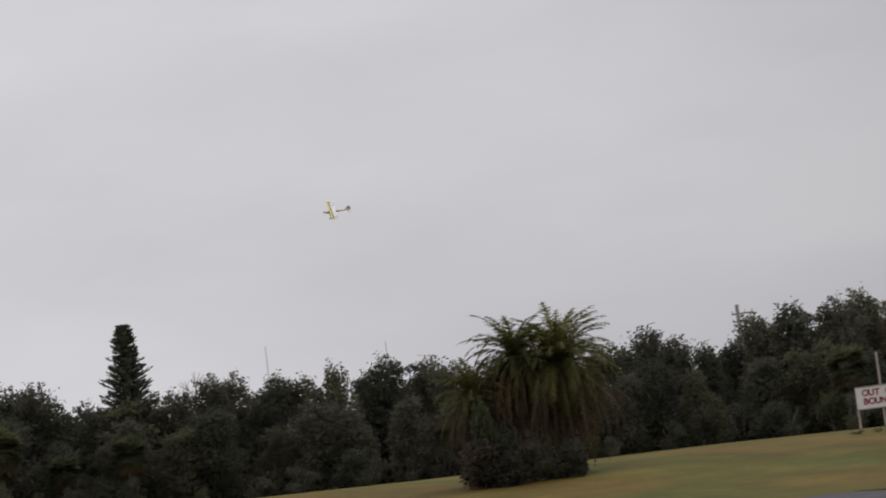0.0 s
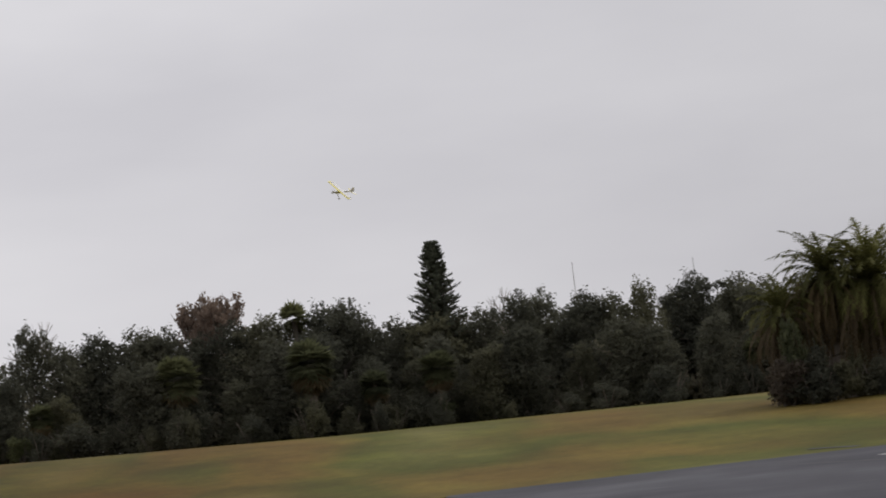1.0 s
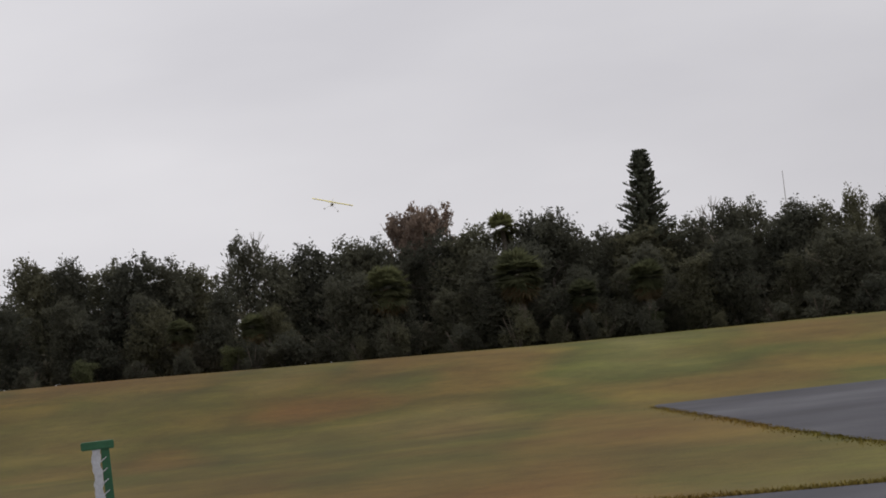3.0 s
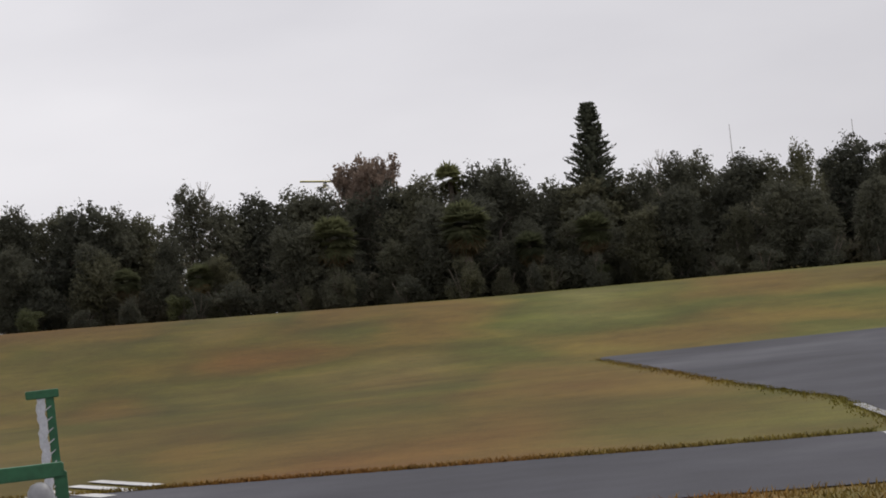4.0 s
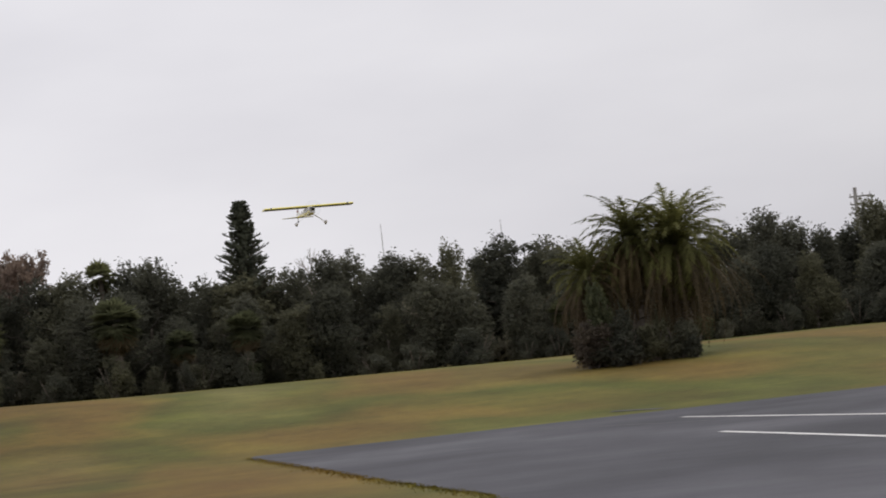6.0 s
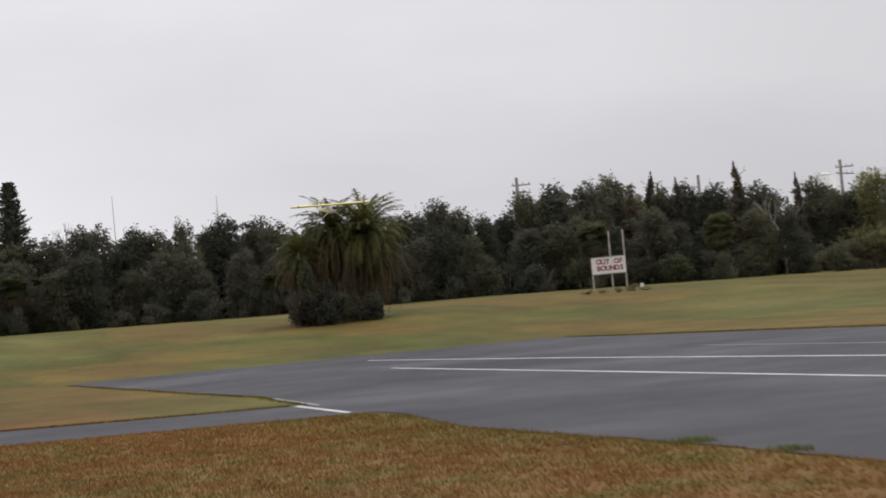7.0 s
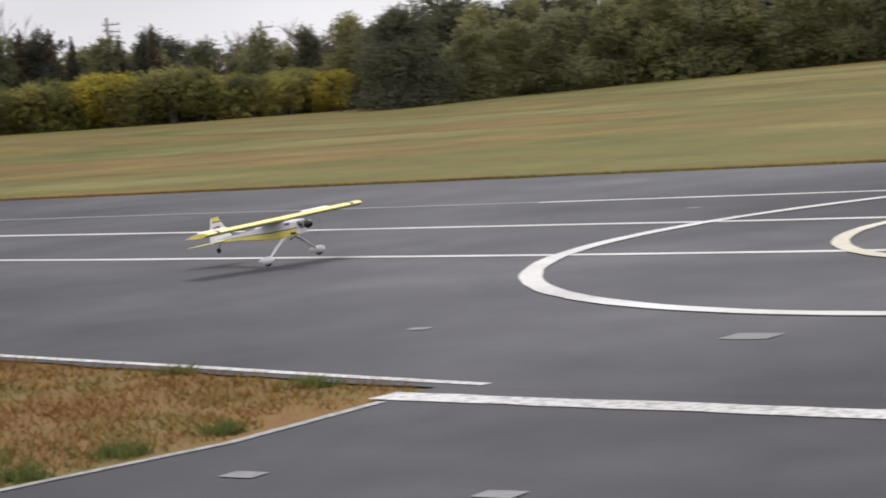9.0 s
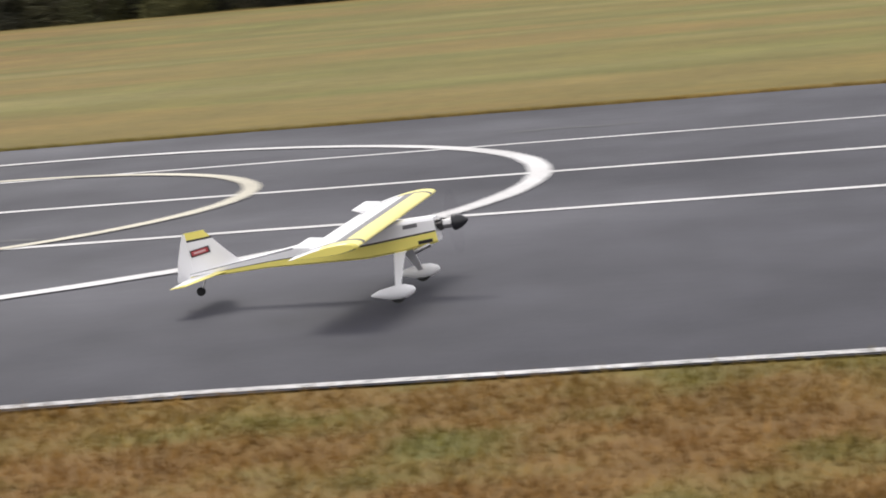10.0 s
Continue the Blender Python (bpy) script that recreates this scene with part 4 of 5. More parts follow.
def build_sign():
    x, y = polar(-1.02, 96)
    z0 = gz(x, y)
    s = tagged(new("boundary_sign"), "white wooden board with red letters on timber posts", "sign")
    s.matrix_basis = pose(x, y, z0, 0, 0, -4)
    bm = bmesh.new()
    box(bm, (1.34, 0.03, 0.70), (0, 0, 0.98), bevel=0.008)
    board = part("board", bm, M_SIGN, s)
    bm = bmesh.new()
    for dz in (-0.335, 0.335):
        box(bm, (1.32, 0.02, 0.035), (0, -0.026, 0.98 + dz))
    part("batten", bm, M_WOOD, board)
    for px, top in ((-0.66, 1.3), (0.10, 2.33), (0.66, 2.35)):
        bm = bmesh.new()
        box(bm, (0.075, 0.05, top + 0.25), (px, 0.045, top / 2 - 0.125), (0, 0, 0), 0.006)
        part("post", bm, M_WOOD, s)
    for word, z, step in (("OUT OF", 1.12, 0.178), ("BOUNDS", 0.86, 0.182)):
        for k, ch in enumerate(word):
            if ch != " ":
                text_mesh(ch, 0.265, M_RED, s, pose(0.06 + (k - 2.5) * step, -0.024, z, 90, 0, 0), "letter")
    for k, (dx, dy, h, w) in enumerate([(-1.0, -5.6, 0.16, 0.45), (-0.4, -5.7, 0.15, 0.4), (0.2, -5.5, 0.20, 0.45), (0.7, -5.3, 0.26, 0.5), (1.2, -5.4, 0.14, 0.5)]):
        sh = make_shrub(400 + k, M_LEAF_OLIVE, "low weeds in the grass before the sign", "weed_clump", 0.8, 1.0, 700, 0.06)
        px, py = x + dx, y + dy
        sh.matrix_basis = pose(px, py, gz(px, py)) @ Matrix.Diagonal((w, w, h, 1))
    bm = bmesh.new()
    box(bm, (0.13, 0.1, 0.17), (0, 0, 0.09), bevel=0.02)
    px, py = polar(-1.75, 97)
    b = tagged(part("marker_block", bm, M_SIGN), "small white marker block on the grass", "marker")
    b.matrix_basis = pose(px, py, gz(px, py) - 0.005, 0, 12, 20)


build_sign()


def build_pole(az, r, top, arms=1, lean=0.0):
    x, y = polar(az, r)
    z0 = gz(x, y)
    h = top - z0
    p = tagged(new("utility_pole"), "grey utility pole with cross-arms beyond the wood", "utility pole", group="utility poles")
    p.matrix_basis = pose(x, y, z0, 0, lean, az)
    bm = bmesh.new()
    tube(bm, (0, 0, -0.3), (0, 0, h), 0.14, 0.09, 8)
    part("pole", bm, M_POLE, p)
    for k in range(arms):
        bm = bmesh.new()
        box(bm, (1.1, 0.08, 0.08), (0.25, 0, h - 0.45 - 0.42 * k), (0, 6 if k else 0, 0), 0.01)
        arm = part("cross_arm", bm, M_POLE, p)
        for q in (-0.25, 0.35, 0.7):
            bm = bmesh.new()
            tube(bm, (q, 0, h - 0.41 - 0.42 * k), (q, 0, h - 0.28 - 0.42 * k), 0.03, 0.02, 6)
            part("insulator", bm, M_POLE, arm)


for az, r, top, arms in [(0.95, 140, 7.6, 3), (-6.69, 150, 7.2, 2), (-11.18, 125, 5.95, 0), (-15.98, 150, 6.6, 2), (-3.35, 150, 7.1, 0), (-23.24, 150, 6.8, 2), (4.0, 150, 6.2, 1), (-9.6, 150, 5.9, 1), (-19.6, 150, 5.6, 1)]:
    build_pole(az, r, top, arms)
for az, top in ((10.55, 9.1), (8.1, 8.6)):
    x, y = polar(az, 150)
    bm = bmesh.new()
    tube(bm, (0, 0, -0.2), (0, 0, top - gz(x, y)), 0.05, 0.015, 5)
    m = tagged(part("radio_mast", bm, M_POLE), "thin grey mast far beyond the wood", "mast", group="masts")
    m.matrix_basis = pose(x, y, gz(x, y))
bm = bmesh.new()
tube(bm, (0, 0, -0.3), (0, 0, 1.6), 0.1, 0.1, 8)
post = tagged(part("fence_post", bm, M_POLE), "pale weathered post at the wood's edge", "post")
px, py = polar(-45.1, 110)
post.matrix_basis = pose(px, py, gz(px, py))


def metal_paint(name, colour, rust, amount):
    m, n, l, b = mat(name, 0.6)
    v = node_map(n, l)
    f = node_noise(n, l, v, 1.6, 7, 0.68)
    c = node_ramp(n, l, f, [(amount - 0.06, rust), (amount + 0.04, colour)])
    g = node_ramp(n, l, node_noise(n, l, v, 9, 4), [(0.3, (0.8, 0.8, 0.8)), (0.7, (1.12, 1.12, 1.12))])
    l.new(node_mix(n, l, 1.0, c, g, "MULTIPLY"), b.inputs["Base Color"])
    return m


M_ORANGE = metal_paint("orange_container_paint", (0.56, 0.175, 0.045), (0.42, 0.11, 0.035), 0.40)
M_DARKRED = metal_paint("dark_red_container_paint", (0.15, 0.022, 0.017), (0.10, 0.018, 0.015), 0.45)
M_REDSIDE = metal_paint("red_container_paint", (0.30, 0.05, 0.03), (0.20, 0.035, 0.02), 0.42)
M_CREAM = metal_paint("flaking_yellow_paint", (0.62, 0.43, 0.13), (0.42, 0.12, 0.04), 0.36)
M_ROOF = simple("pale_container_roof", (0.42, 0.43, 0.45), 0.5, 0, 0.2, 2)
M_TEAL = simple("teal_tarpaulin", (0.10, 0.42, 0.33), 0.5, 0, 0.15, 4)
M_STEEL = simple("rusty_steel_bar", (0.22, 0.09, 0.05), 0.6, 0.2, 0.3, 20)


def ribbed_panel(bm, length, height, axis, at, ribs, depth=0.04):
    """A corrugated sheet, length along x or y."""
    pts = []
    for k in range(ribs):
        for f, d in ((0.0, 0.0), (0.3, 0.0), (0.42, depth), (0.78, depth), (0.9, 0.0)):
            pts.append(((k + f) / ribs * length - length / 2, d))
    pts.append((length / 2, 0.0))
    rows = []
    for z in (0, height):
        row = []
        for a, d in pts:
            p = (a, d, z) if axis == "x" else (d, a, z)
            row.append(bm.verts.new((p[0] + at[0], p[1] + at[1], p[2] + at[2])))
        rows.append(row)
    for k in range(len(pts) - 1):
        bm.faces.new((rows[0][k], rows[0][k + 1], rows[1][k + 1], rows[1][k]))


def build_container(name, label, x, y, turn, w, d, h, side, end, patch=False):
    z0 = gz(x, y)
    c = tagged(new(name), label, "shipping container", group="shipping containers")
    c.matrix_basis = pose(x, y, z0, 0, 0, turn)
    bm = bmesh.new()
    box(bm, (w - 0.06, d - 0.06, h - 0.06), (0, 0, h / 2))
    part("body", bm, side, c)
    for q in (-1, 1):
        bm = bmesh.new()
        ribbed_panel(bm, d - 0.12, h - 0.16, "y", (q * (w / 2 - 0.03) - 0.02, 0, 0.08), 16, 0.04)
        part("side_panel", bm, side, c)
    bm = bmesh.new()
    box(bm, (w, d, 0.05), (0, 0, h - 0.005), bevel=0.01)
    part("roof", bm, M_ROOF, c)
    for q in (-1, 1):
        bm = bmesh.new()
        box(bm, (0.09, 0.09, h - 0.04), (q * (w / 2 - 0.03), -d / 2 + 0.03, h / 2), bevel=0.01)
        part("corner_post", bm, end, c)
        bm = bmesh.new()
        ribbed_panel(bm, w / 2 - 0.08, h - 0.16, "x", (q * (w / 4 - 0.01), -d / 2 - 0.035, 0.09), 4, 0.025)
        door = part("door", bm, end, c)
        if patch and q > 0:
            bm = bmesh.new()
            ribbed_panel(bm, w / 2 - 0.22, h - 0.36, "x", (q * (w / 4 - 0.03), -d / 2 - 0.045, 0.24), 4, 0.022)
            part("painted_panel", bm, M_CREAM, door, "flaking yellow paint panel")
            continue
        for s in (-0.12, 0.12):
            bm = bmesh.new()
            tube(bm, (q * w / 4 + s, -d / 2 - 0.06, 0.1), (q * w / 4 + s, -d / 2 - 0.06, h - 0.12), 0.014, 0.014, 6)
            part("lock_bar", bm, M_STEEL, door)
    for zz in (0.05, h - 0.06):
        bm = bmesh.new()
        box(bm, (w - 0.1, 0.07, 0.08), (0, -d / 2 + 0.0, zz), bevel=0.01)
        part("rail", bm, end, c)


cx, cy = polar(-11.88, 109.2)
build_container("shipping_container", "two rusty orange containers side by side with flaking yellow paint", cx, cy, 12, 2.9, 4.6, 1.42, M_DARKRED, M_ORANGE, True)
cx, cy = polar(-9.55, 110.6)
build_container("shipping_container", "dark red container with a pale roof among shrubs", cx, cy, -8, 2.9, 2.4, 1.45, M_DARKRED, M_REDSIDE)


def build_tarp():
    bm = bmesh.new()
    sec = []
    for k in range(13):
        s = k / 12
        x = -0.8 + 1.6 * s
        hh = 0.24 + 0.05 * math.sin(k * 1.7) + (0.03 if 0 < k < 12 else -0.08)
        sec.append([(x, -0.4, 0.0), (x, -0.38, hh * 0.7), (x, -0.25, hh), (x, 0.25, hh), (x, 0.38, hh * 0.7), (x, 0.4, 0.0)])
    loft(bm, sec)
    o = tagged(part("covered_boat", bm, M_TEAL, smooth=True), "low upturned hull in pale teal beside the containers", "covered boat")
    px, py = polar(-9.8, 108.8)
    o.matrix_basis = pose(px, py, gz(px, py), 0, 0, -10)


build_tarp()
# pale storage tank top far beyond the wood
bm = bmesh.new()
tube(bm, (0, 0, 0), (0, 0, 5.9), 0.7, 0.7, 24)
tube(bm, (0, 0, 5.9), (0, 0, 6.1), 0.69, 0.2, 24)
tk = tagged(part("storage_tank", bm, M_SIGN, smooth=True), "pale round tank far behind the trees", "tank")
px, py = polar(-6.3, 160)
tk.matrix_basis = pose(px, py, gz(px, py) - 0.1)


# ---- the green fence by the pilots' stand ----
M_GREEN = simple("dark_green_timber_paint", (0.035, 0.14, 0.065), 0.6, 0, 0.25, 14)
M_NET = simple("white_netting", (0.62, 0.63, 0.66), 0.8, 0, 0.15, 40, 0.5)
M_GREYPLASTIC = simple("grey_plastic", (0.30, 0.30, 0.31), 0.5, 0, 0.15, 20)


def build_fence_post():
    f = tagged(new("safety_fence"), "dark green timber fence end with white netting", "fence")
    f.matrix_basis = pose(-12.4, 41.7, gz(-12.4, 41.7), 0, 0, 28)
    h = 1.03
    bm = bmesh.new()
    box(bm, (0.30, 0.14, 0.075), (0.0, 0, h), (0, 0, 0), 0.008)
    part("cap_board", bm, M_GREEN, f)
    bm = bmesh.new()
    box(bm, (0.077, 0.10, h + 0.1), (0.064, 0.0, h / 2 - 0.065), (0, 0, 0), 0.006)
    part("post", bm, M_GREEN, f)
    bm = bmesh.new()
    sec = []
    for k in range(26):
        z = -0.02 + (h + 0.0) * k / 25
        w = 0.040 + 0.007 * math.sin(k * 2.3)
        x = -0.022 + 0.007 * math.sin(k * 1.1)
        sec.append([(x - w, -0.055, z), (x + w, -0.062, z), (x + w, -0.045, z), (x - w, -0.042, z)])
    loft(bm, sec)
    part("netting", bm, M_NET, f, "white gathered netting")
    for k in range(9):
        bm = bmesh.new()
        tube(bm, (0.015, -0.058, 0.08 + 0.10 * k), (0.07, -0.056, 0.12 + 0.10 * k), 0.006, 0.004, 5)
        part("cable_tie", bm, M_NET, f)
    g = tagged(new("safety_fence"), "dark green timber fence rail with a grey cap below", "fence")
    g.matrix_basis = pose(-11.38, 40.0, gz(-11.38, 40.0), 0, 0, 27)
    bm = bmesh.new()
    box(bm, (1.5, 0.16, 0.12), (-0.72, 0, 0.44), (0, 0, 0), 0.01)
    part("rail", bm, M_GREEN, g)
    bm = bmesh.new()
    box(bm, (0.10, 0.12, 0.55), (0.0, 0.01, 0.15), (0, 0, 0), 0.008)
    part("post", bm, M_GREEN, g)
    bm = bmesh.new()
    sec = [[(-0.18 + r * math.cos(a), -0.14 + r * math.sin(a), z) for a in [2 * math.pi * j / 16 for j in range(16)]] for z, r in ((-0.05, 0.11), (0.22, 0.11), (0.29, 0.10), (0.34, 0.07), (0.36, 0.02))]
    loft(bm, sec)
    part("cap", bm, M_GREYPLASTIC, g, "round grey plastic cap", True)


build_fence_post()


# ---- grass blades near the camera and tufts along the asphalt ----
def blades(name, uv, height, width, label, material, seed):
    rng = np.random.default_rng(seed)
    n = len(uv)
    xy = uv[:, :1] * np.array([[RU.x, RU.y]]) + uv[:, 1:] * np.array([[RV.x, RV.y]])
    a = rng.uniform(0, 2 * np.pi, n)
    h = height * (0.5 + rng.random(n)) if np.isscalar(height) else height * (0.6 + 0.8 * rng.random(n))
    lean = rng.uniform(0.1, 1.3, n)
    b = rng.uniform(0, 2 * np.pi, n)
    z = np.zeros(n)
    p = np.c_[xy, z]
    side = np.c_[np.cos(a), np.sin(a), np.zeros(n)] * (width * (0.6 + 0.8 * rng.random(n)))[:, None]
    tip = p + np.c_[np.cos(b) * h * lean, np.sin(b) * h * lean, h]
    v = np.stack([p - side, p + side, tip], axis=1).reshape(-1, 3)
    ob = raw(name, v.tolist(), [(3 * k, 3 * k + 1, 3 * k + 2) for k in range(n)], material)
    return tagged(ob, label, "grass", kind="stuff")


def clumped(u0, u1, v0, v1, n, seed):
    rng = np.random.default_rng(seed)
    k = max(40, n // 6)
    c = np.c_[rng.uniform(u0, u1, k), rng.uniform(v0, v1, k)]
    p = c[rng.integers(0, k, n)] + rng.normal(size=(n, 2)) * 0.075
    return p


rs0 = np.random.default_rng(33)
uv_a = clumped(-31, -9.75, 1.5, 12.2, 150000, 1)
lim = np.interp(uv_a[:, 0], [p[0] for p in NEAR_EDGE_B], [p[1] for p in NEAR_EDGE_B]) + 0.10 * rs0.random(len(uv_a)) - 0.02
side_b = np.interp(uv_a[:, 1], [6.5, 8.4, 10], [-9.8, -9.56, -9.7])
uv_a = uv_a[(uv_a[:, 1] < lim) & (uv_a[:, 0] < side_b)]
blades("grass_verge", uv_a, 0.042, 0.006, "short dry brown and green grass", M_BLADE, 2)
uv_f = clumped(-40, -30.5, 1.0, 12.2, 60000, 21)
lim = np.interp(uv_f[:, 0], [p[0] for p in NEAR_EDGE_B], [p[1] for p in NEAR_EDGE_B]) - 0.03
uv_f = uv_f[(uv_f[:, 1] < lim) & (uv_f[:, 0] > np.interp(uv_f[:, 1], [p[0] for p in PATH_A], [p[2] for p in PATH_A]) + 0.05)]
blades("grass_verge", uv_f, 0.042, 0.007, "short dry brown and green grass", M_BLADE, 22)
uv_b = clumped(-4.4, 9, 3.0, 10.45, 90000, 3)
lim = np.interp(uv_b[:, 0], [p[0] for p in NEAR_EDGE_C], [p[1] for p in NEAR_EDGE_C]) + 0.10 * rs0.random(len(uv_b)) - 0.02
uv_b = uv_b[(uv_b[:, 1] < lim) & (uv_b[:, 0] > -4.38)]
blades("grass_verge", uv_b, 0.042, 0.006, "short dry brown and green grass", M_BLADE, 4)
rs = np.random.default_rng(7)
uv_c = np.c_[rs.uniform(-64, 30, 42000), np.zeros(42000)]
uv_c[:, 1] = np.interp(uv_c[:, 0], [p[0] for p in FAR_EDGE[::-1]], [p[1] for p in FAR_EDGE[::-1]]) + np.abs(rs.normal(size=42000)) * 0.14 - 0.02
blades("grass_fringe", uv_c, 0.045, 0.009, "rough grass fringe along the runway", M_BLADE, 8)
uv_d = np.c_[rs.uniform(-69, -41, 5000), np.zeros(5000)]
uv_d[:, 1] = np.interp(uv_d[:, 0], [p[0] for p in NEAR_EDGE], [p[1] for p in NEAR_EDGE]) - np.abs(rs.normal(size=5000)) * 0.12 + 0.05
blades("grass_fringe", uv_d, 0.024, 0.008, "rough grass fringe along the runway", M_BLADE, 9)
vv = rs.uniform(0, 12.4, 9000)
uv_e = np.c_[np.interp(vv, [p[0] for p in PATH_A], [p[1] for p in PATH_A]) - np.abs(rs.normal(size=9000)) * 0.16 + 0.03, vv]
blades("grass_fringe", uv_e, 0.04, 0.009, "rough grass fringe along the taxi path", M_BLADE, 10)
M_WEED = leaf_material("fresh_green_weeds", (0.080, 0.100, 0.028), (0.21, 0.235, 0.080))
wd = []
for u, v, s, n in [(-9.8, 8.7, 0.10, 260), (-9.85, 8.0, 0.12, 260), (-9.9, 7.3, 0.12, 220), (-10.5, 7.6, 0.3, 160), (-12.2, 10.45, 0.08, 120), (-10.6, 10.15, 0.09, 160), (-18.2, 11.1, 0.12, 160), (-21.2, 11.4, 0.15, 200), (-23.5, 11.5, 0.18, 250), (-2.6, 6.3, 0.3, 500), (-1.2, 6.8, 0.3, 400), (-3.9, 8.2, 0.25, 400), (-15.5, 7.2, 0.3, 300), (-19.0, 6.8, 0.35, 300)]:
    wd.append(np.array([[u, v]]) + rs.normal(size=(n, 2)) * s * np.array([[1.0, 0.55]]))
wd = np.concatenate(wd)
keep = (wd[:, 0] < -9.7) | (wd[:, 0] > -4.35)
blades("weed_tufts", wd[keep], 0.06, 0.009, "fresh green weeds in the dry grass", M_WEED, 11)


# ---- the model aeroplane ----
M_WHITE = simple("white_covering_film", (0.92, 0.915, 0.91), 0.3, 0, 0.04, 3)
M_YELLOW = simple("yellow_covering_film", (0.95, 0.83, 0.21), 0.3, 0, 0.06, 3)
M_BLACK = simple("black_trim_film", (0.025, 0.025, 0.028), 0.35, 0, 0.1, 6)
# grey trim, which also carries the painted shade beneath wing and tailplane
M_GREYTRIM_SHADE = simple("dark_grey_trim_and_under_shade", (0.16, 0.155, 0.165), 0.4, 0, 0.15, 20)
M_TYRE = simple("black_rubber", (0.02, 0.02, 0.02), 0.85, 0, 0.2, 30)
M_CHROME = simple("bright_engine_metal", (0.60, 0.59, 0.58), 0.3, 0.9, 0.2, 30)
M_ENGINE = simple("dark_engine_casting", (0.05, 0.05, 0.053), 0.45, 0.5, 0.3, 40)
M_BADGE = simple("red_badge_film", (0.45, 0.06, 0.07), 0.4, 0, 0.1, 9)
M_BLUR, _n, _l, _b = mat("spinning_propeller", 0.5)
_b.inputs["Base Color"].default_value = (0.08, 0.08, 0.085, 1)
_b.inputs["Alpha"].default_value = 0.025
M_PINK = simple("pale_badge_film", (0.70, 0.45, 0.45), 0.4, 0, 0.1, 9)


def airfoil(chord, thick, xs):
    """Closed section: upper surface from nose to tail, then lower back."""
    def t(s):
        return thick * chord * 5 * (0.2969 * math.sqrt(s) - 0.126 * s - 0.3516 * s * s + 0.2843 * s ** 3 - 0.1036 * s ** 4)
    up = [(-s * chord, t(s) * 1.1) for s in xs]
    lo = [(-s * chord, -t(s) * 0.75) for s in xs[::-1][1:-1]]
    return up + lo


def surface(parent, name, stations, chord_of, le_of, z, thick, paint, materials, label="", xs=(0, 0.008, 0.03, 0.07, 0.13, 0.20, 0.25, 0.285, 0.40, 0.55, 0.70, 0.78, 1.0), upright=False, under=None):
    """A flying surface skinned over stations along y (or z when upright); paint(span, chord fraction) gives the material index."""
    bm = bmesh.new()
    rings = []
    for s in stations:
        pts = airfoil(chord_of(s), thick, list(xs))
        rings.append([bm.verts.new((le_of(s) + x, zz, s) if upright else (le_of(s) + x, s, z + zz)) for x, zz in pts])
    n, m = len(rings[0]), len(xs)
    for j in range(len(rings) - 1):
        mid = (stations[j] + stations[j + 1]) / 2
        for k in range(n):
            f = bm.faces.new((rings[j][k], rings[j][(k + 1) % n], rings[j + 1][(k + 1) % n], rings[j + 1][k]))
            i = k if k < m - 1 else n - 1 - k
            i = min(max(i, 0), m - 2)
            f.material_index = (under if under and k >= m - 1 else paint)(mid, (xs[i] + xs[i + 1]) / 2)
    for r, s in ((rings[0][::-1], stations[0]), (rings[-1], stations[-1])):
        f = bm.faces.new(r)
        f.material_index = paint(s, 0.1)
    return part(name, bm, materials, parent, label)


